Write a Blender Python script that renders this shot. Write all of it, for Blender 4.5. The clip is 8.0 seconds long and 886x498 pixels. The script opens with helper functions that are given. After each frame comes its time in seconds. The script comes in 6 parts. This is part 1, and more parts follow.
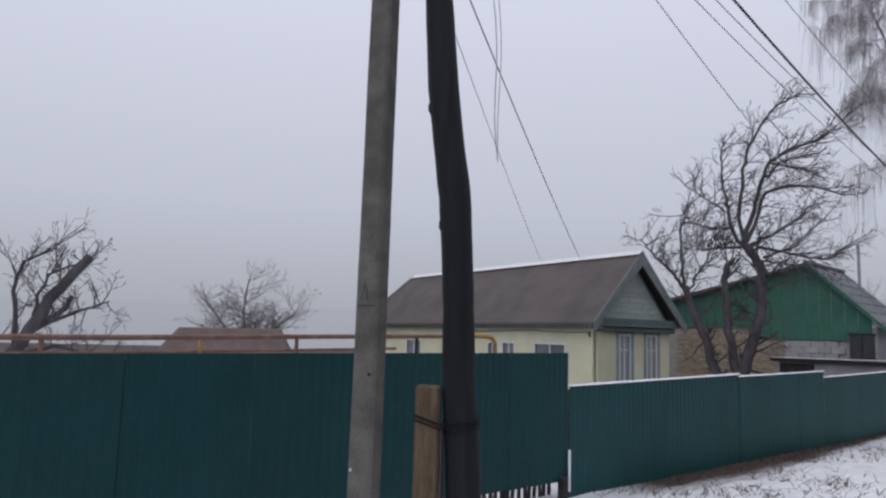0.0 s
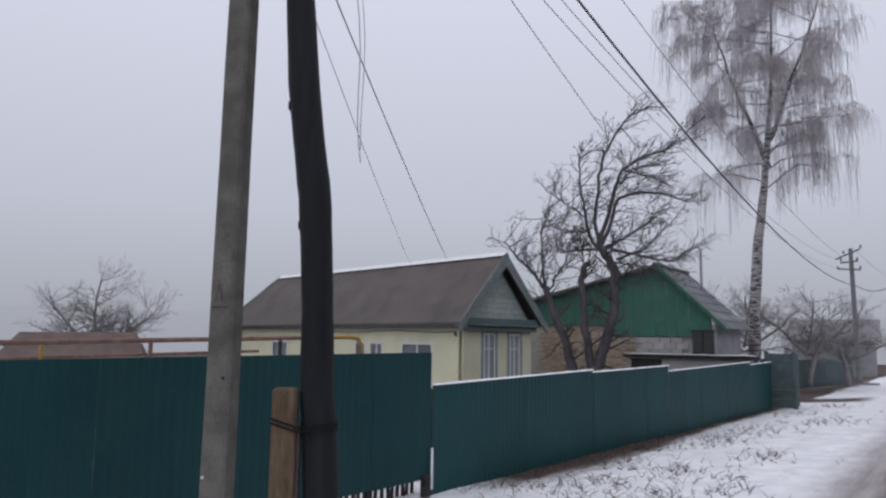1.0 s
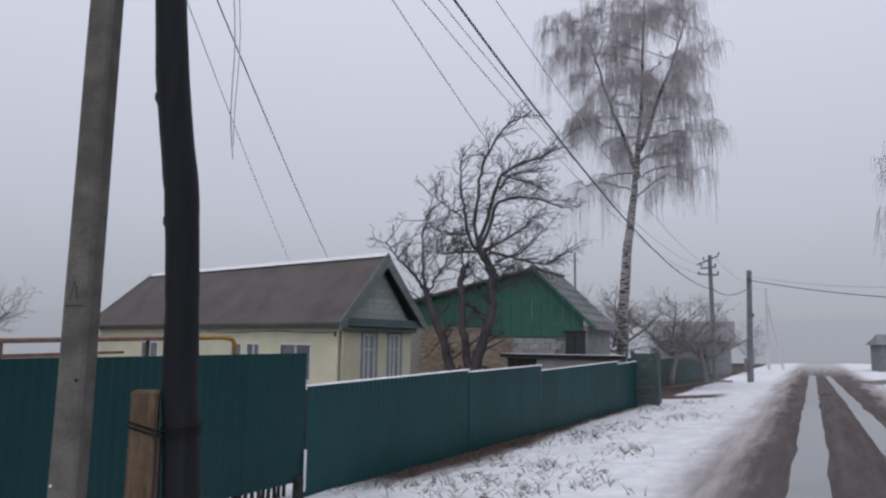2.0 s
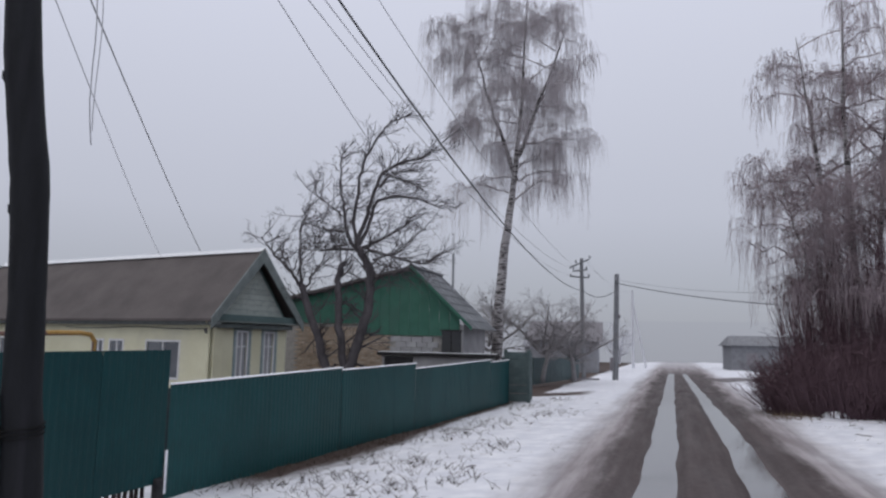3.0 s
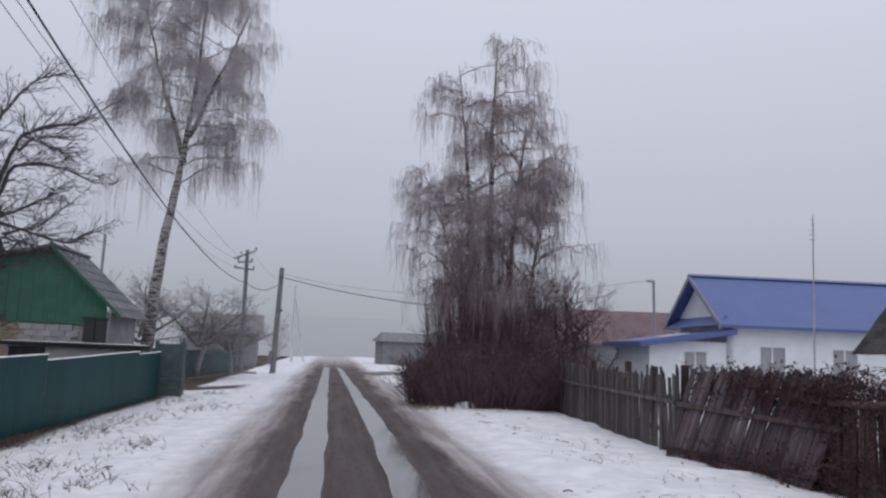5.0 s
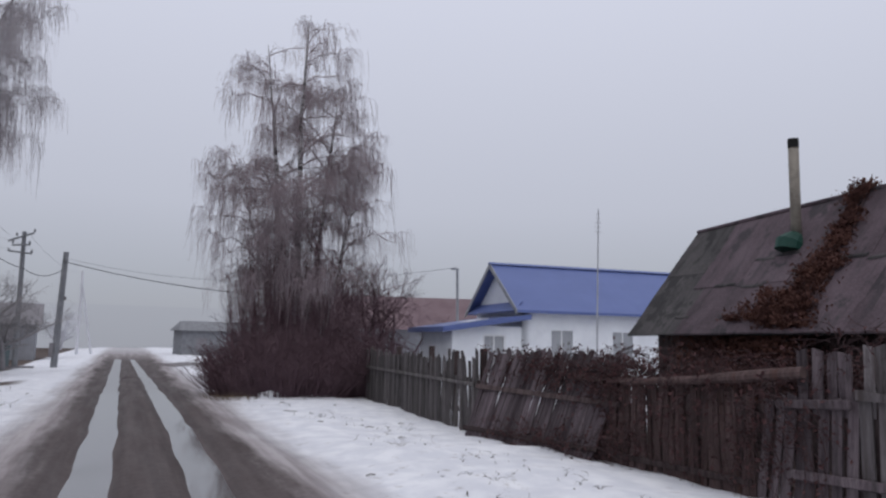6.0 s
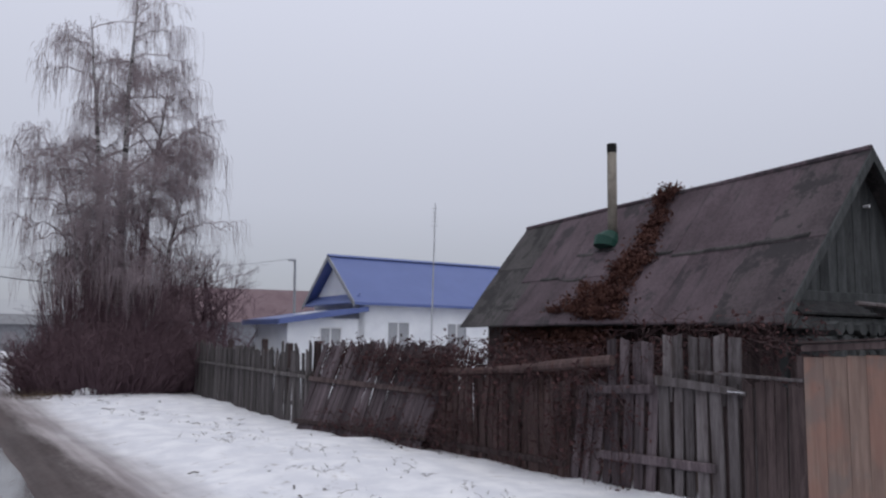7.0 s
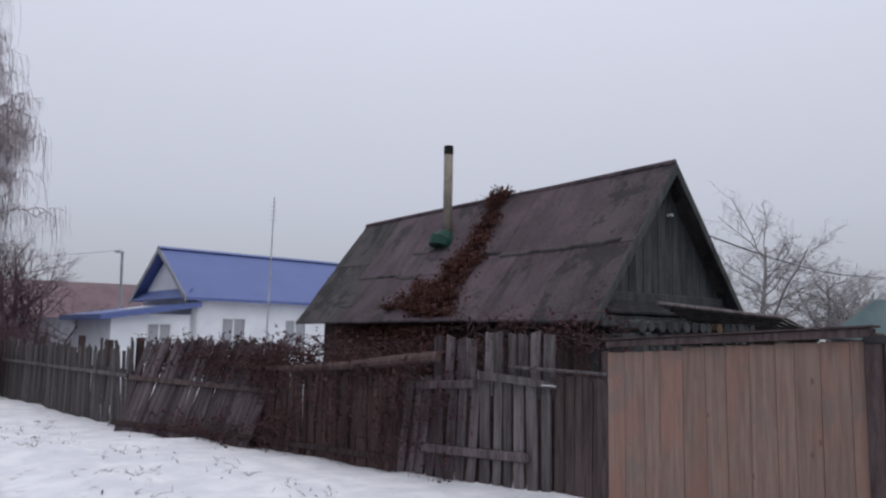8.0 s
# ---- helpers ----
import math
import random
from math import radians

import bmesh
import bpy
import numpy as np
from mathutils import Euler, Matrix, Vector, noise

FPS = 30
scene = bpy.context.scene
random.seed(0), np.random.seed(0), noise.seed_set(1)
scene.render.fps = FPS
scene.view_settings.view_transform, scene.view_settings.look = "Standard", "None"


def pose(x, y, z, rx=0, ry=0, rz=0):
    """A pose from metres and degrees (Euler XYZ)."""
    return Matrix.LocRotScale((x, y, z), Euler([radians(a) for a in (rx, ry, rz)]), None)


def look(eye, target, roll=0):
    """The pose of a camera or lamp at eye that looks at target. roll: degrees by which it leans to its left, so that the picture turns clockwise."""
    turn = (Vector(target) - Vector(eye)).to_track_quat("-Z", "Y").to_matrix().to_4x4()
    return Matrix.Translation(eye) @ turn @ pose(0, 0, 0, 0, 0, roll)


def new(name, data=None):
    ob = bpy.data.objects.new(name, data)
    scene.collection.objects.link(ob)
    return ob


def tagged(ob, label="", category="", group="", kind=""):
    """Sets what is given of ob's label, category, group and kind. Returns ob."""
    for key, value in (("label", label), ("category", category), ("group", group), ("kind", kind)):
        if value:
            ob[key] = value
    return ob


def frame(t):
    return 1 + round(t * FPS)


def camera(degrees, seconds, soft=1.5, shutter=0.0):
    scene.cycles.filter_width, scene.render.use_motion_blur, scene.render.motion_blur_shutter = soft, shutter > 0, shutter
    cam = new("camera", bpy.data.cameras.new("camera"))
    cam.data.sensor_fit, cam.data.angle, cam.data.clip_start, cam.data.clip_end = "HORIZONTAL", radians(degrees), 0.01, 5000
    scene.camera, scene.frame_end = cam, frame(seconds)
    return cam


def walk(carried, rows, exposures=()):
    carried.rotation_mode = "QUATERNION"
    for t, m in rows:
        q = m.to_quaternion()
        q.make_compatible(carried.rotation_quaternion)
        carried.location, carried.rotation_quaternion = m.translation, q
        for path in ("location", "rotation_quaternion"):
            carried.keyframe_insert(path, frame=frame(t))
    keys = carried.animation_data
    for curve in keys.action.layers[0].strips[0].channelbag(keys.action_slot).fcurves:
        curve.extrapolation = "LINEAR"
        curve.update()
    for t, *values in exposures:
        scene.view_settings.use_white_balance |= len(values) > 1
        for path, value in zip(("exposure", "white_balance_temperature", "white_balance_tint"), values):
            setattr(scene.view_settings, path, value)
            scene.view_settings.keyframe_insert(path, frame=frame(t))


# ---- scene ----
cam = camera(61.6, 8.0, soft=2.4, shutter=0.0)
EYE = 1.76
# seconds, x, y, yaw, pitch, roll
ROWS = [
    (0.0, -0.2498, 0.3623, 45.107, 6.864, -1.614),
    (0.5, -0.2145, 0.3831, 40.230, 6.968, -1.134),
    (1.0, -0.1843, 0.4020, 35.195, 7.126, -0.815),
    (1.5, -0.1504, 0.4182, 30.651, 7.251, -0.745),
    (3.0, 0.0258, 0.4064, 17.123, 7.305, -1.162),
    (3.5, 0.0357, 0.4172, 11.994, 7.403, -1.541),
    (4.0, 0.0296, 0.4335, 5.928, 7.498, -1.869),
    (5.5, 0.0330, 0.4424, -16.016, 7.405, -1.990),
    (6.0, 0.0535, 0.4291, -23.110, 7.064, -1.317),
    (6.5, 0.0906, 0.3979, -29.209, 6.816, -1.247),
    (7.0, 0.1348, 0.3437, -35.287, 6.703, -0.942),
    (7.5, 0.1850, 0.2656, -41.352, 6.654, -0.896),
    (8.0, 0.2449, 0.1651, -47.109, 6.670, -1.009),
]
walk(cam, [(t, pose(x, y, EYE, 90 + pitch, roll, yaw)) for t, x, y, yaw, pitch, roll in ROWS],
     [(0.0, 0.02), (1.5, 0.0), (3.5, -0.05), (5.5, -0.06), (6.5, -0.02), (8.0, 0.06)])

# ---- light: an overcast, foggy winter day ----
FOG = (0.36, 0.375, 0.43)
world = bpy.data.worlds.new("overcast")
scene.world = world
world.use_nodes = True
wn, wl = world.node_tree.nodes, world.node_tree.links
wn.clear()
w_out = wn.new("ShaderNodeOutputWorld")
w_bg = wn.new("ShaderNodeBackground")
w_sky = wn.new("ShaderNodeTexSky")
w_sky.sky_type = "NISHITA"
w_sky.sun_disc = False
w_sky.sun_elevation = radians(55)
w_sky.sun_rotation = radians(200)
w_scale = wn.new("ShaderNodeVectorMath")
w_scale.operation = "SCALE"
w_scale.inputs[3].default_value = 0.08
w_co = wn.new("ShaderNodeTexCoord")
w_sep = wn.new("ShaderNodeSeparateXYZ")
w_ramp = wn.new("ShaderNodeValToRGB")
w_mix = wn.new("ShaderNodeMix")
w_mix.data_type = "RGBA"
w_mix.inputs[0].default_value = 0.94
ramp = w_ramp.color_ramp
ramp.elements[0].position, ramp.elements[0].color = 0.0, (*FOG, 1)
ramp.elements[1].position, ramp.elements[1].color = 1.0, (0.98, 0.99, 1.06, 1)
for at, col in ((0.07, (0.425, 0.445, 0.51)), (0.17, (0.54, 0.56, 0.65)), (0.42, (0.68, 0.705, 0.825))):
    e = ramp.elements.new(at)
    e.color = (*col, 1)
wl.new(w_co.outputs["Generated"], w_sep.inputs[0])
wl.new(w_sep.outputs[2], w_ramp.inputs[0])
wl.new(w_sky.outputs[0], w_scale.inputs[0])
wl.new(w_scale.outputs[0], w_mix.inputs[6])
wl.new(w_ramp.outputs[0], w_mix.inputs[7])
wl.new(w_mix.outputs[2], w_bg.inputs[0])
wl.new(w_bg.outputs[0], w_out.inputs[0])
w_bg.inputs[1].default_value = 1.0

sun_data = bpy.data.lights.new("sun", "SUN")
sun_data.energy, sun_data.angle, sun_data.color = 0.6, radians(70), (1.0, 0.98, 0.96)
sun = new("sun", sun_data)
sun.matrix_world = look((-8, -12, 30), (0, 8, 0))


# ---- materials ----
class Nodes:
    """A small builder for node materials."""

    def __init__(self, name):
        self.mat = bpy.data.materials.new(name)
        self.mat.use_nodes = True
        self.tree = self.mat.node_tree
        self.n, self.l = self.tree.nodes, self.tree.links
        self.bsdf = self.n["Principled BSDF"]
        co = self.n.new("ShaderNodeTexCoord")
        self.obj = co.outputs["Object"]
        info = self.n.new("ShaderNodeObjectInfo")
        self.rnd = info.outputs["Random"]

    def put(self, sock, v):
        if isinstance(v, bpy.types.NodeSocket):
            self.l.new(v, sock)
        elif isinstance(v, tuple) and len(v) == 3 and sock.type == "RGBA":
            sock.default_value = (*v, 1)
        else:
            sock.default_value = v

    def math(self, op, a, b=0.0, clamp=False):
        m = self.n.new("ShaderNodeMath")
        m.operation, m.use_clamp = op, clamp
        self.put(m.inputs[0], a)
        self.put(m.inputs[1], b)
        return m.outputs[0]

    def step(self, v, lo, hi):
        m = self.n.new("ShaderNodeMapRange")
        m.interpolation_type = "SMOOTHSTEP"
        self.put(m.inputs[0], v)
        m.inputs[1].default_value, m.inputs[2].default_value = lo, hi
        return m.outputs[0]

    def vec(self, scale=(1, 1, 1), shift=None):
        m = self.n.new("ShaderNodeMapping")
        m.inputs["Scale"].default_value = scale
        self.l.new(self.obj, m.inputs["Vector"])
        if shift is not None:
            c = self.n.new("ShaderNodeCombineXYZ")
            for i in range(3):
                self.l.new(self.math("MULTIPLY", shift, 37.0 + 11 * i), c.inputs[i])
            self.l.new(c.outputs[0], m.inputs["Location"])
        return m.outputs[0]

    def noise(self, scale, vec=None, detail=4.0, rough=0.6):
        t = self.n.new("ShaderNodeTexNoise")
        t.inputs["Scale"].default_value, t.inputs["Detail"].default_value, t.inputs["Roughness"].default_value = scale, detail, rough
        self.l.new(vec if vec is not None else self.obj, t.inputs["Vector"])
        return t.outputs["Fac"]

    def mix(self, f, a, b):
        m = self.n.new("ShaderNodeMix")
        m.data_type = "RGBA"
        self.put(m.inputs[0], f)
        self.put(m.inputs[6], a)
        self.put(m.inputs[7], b)
        return m.outputs[2]

    def xyz(self):
        s = self.n.new("ShaderNodeSeparateXYZ")
        self.l.new(self.obj, s.inputs[0])
        return s.outputs

    def bump(self, height, strength, distance):
        b = self.n.new("ShaderNodeBump")
        b.inputs["Strength"].default_value, b.inputs["Distance"].default_value = strength, distance
        self.l.new(height, b.inputs["Height"])
        self.l.new(b.outputs[0], self.bsdf.inputs["Normal"])

    def done(self, colour, rough=0.8, metal=0.0, spec=0.3):
        self.put(self.bsdf.inputs["Base Color"], colour)
        self.put(self.bsdf.inputs["Roughness"], rough)
        self.bsdf.inputs["Metallic"].default_value = metal
        self.bsdf.inputs["Specular IOR Level"].default_value = spec
        return self.mat


def surface(name, dark, light, scale=3.0, fine=40.0, rough=0.85, spec=0.25, bump=0.3, depth=0.01, stretch=(1, 1, 1), vary=0.0, stain=None, metal=0.0):
    """Two scales of grain between a dark and a light tone, an optional stain, and a shift of tone from object to object."""
    g = Nodes(name)
    v = g.vec(stretch, g.rnd)
    a, b = g.noise(scale, v), g.noise(fine, v, 3.0)
    f = g.math("ADD", g.math("MULTIPLY", a, 0.65), g.math("MULTIPLY", b, 0.35))
    col = g.mix(g.step(f, 0.33, 0.67), dark, light)
    if stain:
        col = g.mix(g.math("MULTIPLY", g.step(g.noise(scale * 0.37, v, 5.0), 0.5, 0.68), 0.8), col, stain)
    if vary:
        h = g.n.new("ShaderNodeHueSaturation")
        g.put(h.inputs["Value"], g.math("ADD", g.math("MULTIPLY", g.rnd, 2 * vary), 1 - vary))
        g.put(h.inputs["Color"], col)
        col = h.outputs[0]
    if bump:
        g.bump(f, bump, depth)
    return g.done(col, rough, metal, spec)


M = {}
# low fence's green is lifted for fog; the tall fence has it unhazed
M["hazed_green_sheet"] = surface("hazed_green_painted_steel", (0.0062, 0.047, 0.051), (0.0095, 0.064, 0.068), 1.2, 25, 0.5, 0.25, 0.03, 0.004, vary=0.05, stain=(0.009, 0.047, 0.048))
M["near_green_sheet"] = surface("near_green_painted_steel", (0.0034, 0.035, 0.039), (0.0054, 0.048, 0.052), 1.2, 25, 0.5, 0.22, 0.03, 0.004, vary=0.05, stain=(0.008, 0.043, 0.046))
# green steel greyed in its colour to mimic fog at 40 m
M["green_sheet_far"] = surface("fog_paled_green_steel", (0.055, 0.085, 0.09), (0.08, 0.115, 0.12), 1.2, 25, 0.6, 0.3, 0.05, 0.004, vary=0.1)
M["snow"] = surface("fresh_snow", (0.74, 0.75, 0.80), (0.86, 0.87, 0.90), 4, 60, 0.7, 0.3, 0.4, 0.01)
M["concrete"] = surface("weathered_concrete", (0.090, 0.084, 0.077), (0.160, 0.150, 0.137), 5, 70, 0.95, 0.15, 0.5, 0.006, stain=(0.085, 0.08, 0.074))
# darker concrete tone that paints the shade of the engraved lines
M["engraved_shade"] = surface("engraved_shade_concrete", (0.05, 0.047, 0.043), (0.075, 0.07, 0.064), 5, 70, 0.95, 0.1, 0.3, 0.004)
M["tar_wood"] = surface("tarred_log", (0.0045, 0.005, 0.007), (0.011, 0.012, 0.016), 4, 60, 0.72, 0.3, 0.6, 0.01, (3, 3, 0.35), stain=(0.016, 0.016, 0.021))
M["stub_wood"] = surface("brown_post_wood", (0.080, 0.056, 0.037), (0.160, 0.116, 0.078), 8, 60, 0.9, 0.15, 0.6, 0.008, (2.5, 2.5, 0.5))
M["old_wood"] = surface("grey_old_boards", (0.070, 0.059, 0.061), (0.160, 0.145, 0.150), 7, 45, 0.95, 0.12, 0.6, 0.006, (2.5, 2.5, 0.25), vary=0.38, stain=(0.065, 0.052, 0.050))
M["mossy_wood"] = surface("mossy_grey_boards", (0.052, 0.046, 0.047), (0.135, 0.123, 0.125), 7, 45, 0.95, 0.12, 0.6, 0.006, (2.5, 2.5, 0.25), vary=0.35, stain=(0.048, 0.046, 0.040))
M["damp_wood"] = surface("damp_purplish_boards", (0.056, 0.043, 0.049), (0.140, 0.115, 0.124), 7, 45, 0.95, 0.12, 0.6, 0.006, (2.5, 2.5, 0.25), vary=0.35, stain=(0.040, 0.034, 0.036))
M["russet_wood"] = surface("russet_vine_stained_boards", (0.048, 0.033, 0.033), (0.115, 0.080, 0.077), 7, 45, 0.95, 0.12, 0.6, 0.006, (2.5, 2.5, 0.25), vary=0.40, stain=(0.072, 0.040, 0.034))
M["dark_wood"] = surface("dark_old_boards", (0.040, 0.029, 0.030), (0.100, 0.076, 0.075), 7, 45, 0.95, 0.12, 0.6, 0.006, (2.5, 2.5, 0.25), vary=0.35)
M["mud_trim"] = surface("dark_weathered_trim", (0.02, 0.02, 0.022), (0.05, 0.05, 0.052), 6, 40, 0.9, 0.15, 0.4, 0.006)
M["yellow_wall"] = surface("pale_yellow_render", (0.62, 0.605, 0.44), (0.71, 0.70, 0.53), 1.2, 30, 0.95, 0.1, 0.15, 0.004, stain=(0.58, 0.57, 0.45))
# brown-grey roof colour, lightened to include some fog
M["roof_brown"] = surface("hazed_brown_grey_roof", (0.090, 0.080, 0.079), (0.128, 0.113, 0.110), 0.9, 30, 0.9, 0.15, 0.2, 0.004, stain=(0.135, 0.122, 0.118))
M["pale_boards"] = surface("pale_green_grey_boards", (0.30, 0.34, 0.32), (0.42, 0.46, 0.43), 4, 40, 0.9, 0.15, 0.2, 0.004, vary=0.08)
M["teal_trim"] = surface("blue_green_trim", (0.085, 0.13, 0.13), (0.125, 0.18, 0.18), 5, 40, 0.8, 0.2, 0.2, 0.004)
M["pale_teal"] = surface("pale_blue_green_paint", (0.20, 0.27, 0.28), (0.30, 0.37, 0.38), 5, 40, 0.8, 0.2, 0.2, 0.004, stain=(0.38, 0.43, 0.44))
M["gable_trim"] = surface("weathered_grey_green_board", (0.15, 0.18, 0.18), (0.22, 0.25, 0.25), 5, 40, 0.85, 0.2, 0.2, 0.004)
M["grey_trim"] = surface("grey_trim", (0.20, 0.23, 0.23), (0.30, 0.33, 0.33), 5, 40, 0.8, 0.2, 0.2, 0.004)
M["white_trim"] = surface("white_painted_trim", (0.62, 0.63, 0.65), (0.74, 0.75, 0.77), 5, 40, 0.6, 0.3, 0.1, 0.003)
M["brick"] = surface("sand_lime_brick", (0.30, 0.22, 0.16), (0.46, 0.40, 0.33), 4, 50, 0.95, 0.1, 0.3, 0.004, vary=0.2)
M["mortar"] = surface("grey_mortar", (0.26, 0.25, 0.24), (0.36, 0.35, 0.33), 5, 60, 0.95, 0.1, 0.3, 0.004)
M["block_wall"] = surface("grey_block_wall", (0.27, 0.27, 0.28), (0.38, 0.38, 0.39), 2, 40, 0.95, 0.1, 0.3, 0.005, vary=0.08)
# green boards with the haze of 25 m mixed into the paint colour
M["green_gable"] = surface("hazed_green_boards", (0.040, 0.118, 0.088), (0.055, 0.148, 0.112), 2, 40, 0.8, 0.2, 0.2, 0.004, stain=(0.055, 0.125, 0.10))
M["slate"] = surface("grey_slate_sheets", (0.13, 0.14, 0.15), (0.21, 0.22, 0.235), 2, 40, 0.9, 0.15, 0.3, 0.004, vary=0.1, stain=(0.26, 0.27, 0.29))
M["white_wall"] = surface("whitewashed_wall", (0.66, 0.68, 0.72), (0.78, 0.80, 0.83), 1.5, 40, 0.9, 0.15, 0.1, 0.004)
M["blue_roof"] = surface("blue_painted_roof", (0.100, 0.136, 0.31), (0.116, 0.156, 0.35), 1.0, 30, 0.5, 0.3, 0.04, 0.003)
M["red_roof"] = surface("faded_red_roof", (0.150, 0.103, 0.116), (0.205, 0.150, 0.164), 1.0, 30, 0.85, 0.2, 0.2, 0.004)
M["gable_wood"] = surface("dark_grey_gable_boards", (0.038, 0.041, 0.043), (0.088, 0.092, 0.094), 4, 40, 0.95, 0.12, 0.5, 0.006, (2, 2, 0.3), vary=0.2)
M["pipe_asbestos"] = surface("sooty_cement_pipe", (0.13, 0.115, 0.10), (0.27, 0.245, 0.21), 4, 50, 0.95, 0.1, 0.3, 0.004)
M["green_plastic"] = surface("green_tin", (0.008, 0.042, 0.032), (0.014, 0.06, 0.046), 4, 50, 0.6, 0.3, 0.1, 0.003)
# real soot on the chimney rim, painted shade in gable and bolt hole
M["soot_and_shade"] = surface("soot_and_shade_black", (0.012, 0.012, 0.012), (0.025, 0.025, 0.025), 4, 50, 0.95, 0.1, 0.2, 0.003)
M["vine"] = surface("dead_vine_leaves", (0.050, 0.024, 0.022), (0.122, 0.060, 0.048), 2.2, 30, 0.95, 0.08, 0.0, 0.003, stain=(0.066, 0.034, 0.032))
M["bramble_leaf"] = surface("dark_maroon_bramble_leaves", (0.046, 0.024, 0.026), (0.110, 0.058, 0.058), 2.6, 30, 0.95, 0.08, 0.0, 0.003, stain=(0.030, 0.018, 0.019))
M["bramble"] = surface("dark_bramble_stems", (0.038, 0.024, 0.026), (0.085, 0.056, 0.058), 3, 30, 0.9, 0.15, 0.0, 0.003)
M["pipe_yellow"] = surface("yellow_gas_pipe", (0.34, 0.20, 0.055), (0.46, 0.29, 0.10), 6, 40, 0.7, 0.25, 0.1, 0.003, stain=(0.20, 0.11, 0.07))
M["pipe_rust"] = surface("rusty_pipe", (0.14, 0.085, 0.07), (0.24, 0.15, 0.12), 6, 40, 0.8, 0.25, 0.2, 0.003)
M["shed_brown"] = surface("brown_shed_roofing", (0.105, 0.078, 0.074), (0.155, 0.12, 0.114), 2, 40, 0.9, 0.15, 0.3, 0.005)
# bark_dark to bush_red: base colours paled for fog haze
M["bark_dark"] = surface("dark_fruit_bark", (0.058, 0.053, 0.058), (0.118, 0.109, 0.115), 6, 60, 0.95, 0.12, 0.6, 0.01, (1, 1, 0.4))
M["bark_grey"] = surface("fog_paled_grey_bark", (0.22, 0.21, 0.218), (0.32, 0.305, 0.312), 6, 60, 0.95, 0.12, 0.4, 0.01)
M["twig_birch"] = surface("fog_paled_birch_twigs", (0.30, 0.275, 0.29), (0.42, 0.39, 0.405), 1, 20, 0.9, 0.15, 0.0)
M["twig_red"] = surface("reddish_birch_twigs", (0.21, 0.17, 0.182), (0.325, 0.272, 0.288), 1, 20, 0.9, 0.15, 0.0)
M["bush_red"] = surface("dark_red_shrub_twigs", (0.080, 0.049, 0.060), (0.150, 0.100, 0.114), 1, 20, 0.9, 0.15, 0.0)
M["sapling"] = surface("reddish_sapling_bark", (0.090, 0.056, 0.066), (0.155, 0.105, 0.120), 1, 20, 0.9, 0.15, 0.0)
M["weed"] = surface("dry_weeds", (0.035, 0.027, 0.022), (0.10, 0.08, 0.064, 0.006), 3, 30, 0.95, 0.1, 0.0)
M["straw"] = surface("dead_tan_grass", (0.13, 0.095, 0.07), (0.24, 0.185, 0.14), 3, 30, 0.95, 0.1, 0.0)
M["cable"] = surface("black_cable", (0.065, 0.067, 0.073), (0.10, 0.102, 0.11), 3, 30, 0.7, 0.2, 0.0)
M["cable_pale"] = surface("grey_aluminium_wire", (0.34, 0.35, 0.38), (0.42, 0.43, 0.46), 3, 30, 0.6, 0.3, 0.0)
# far poles, walls and roofs carry haze in their base colours
M["far_pole"] = surface("fog_paled_concrete", (0.17, 0.175, 0.19), (0.24, 0.245, 0.26), 3, 40, 0.95, 0.1, 0.3, 0.005)
M["far_wall"] = surface("fog_paled_grey_wall", (0.23, 0.235, 0.255), (0.29, 0.295, 0.32), 2, 40, 0.95, 0.1, 0.2, 0.005)
M["far_roof"] = surface("fog_paled_grey_roof", (0.20, 0.19, 0.205), (0.24, 0.23, 0.245), 2, 40, 0.95, 0.1, 0.2, 0.005)
# paled almost to the fog's tone, for far trees and faint poles
M["far_twig"] = surface("fog_paled_twigs_and_poles", (0.55, 0.555, 0.60), (0.65, 0.655, 0.70), 1, 20, 0.95, 0.1, 0.0)
M["pale_green_roof"] = surface("pale_green_plastic_roof", (0.17, 0.25, 0.26), (0.24, 0.33, 0.34), 2, 40, 0.6, 0.3, 0.1, 0.004)
M["steel_grey"] = surface("grey_galvanised_steel", (0.22, 0.23, 0.25), (0.32, 0.33, 0.35), 4, 40, 0.6, 0.35, 0.1, 0.003)
M["gate_far_sheet"] = surface("grey_green_gate_sheet", (0.055, 0.08, 0.083), (0.088, 0.118, 0.12), 3, 40, 0.7, 0.25, 0.1, 0.004)



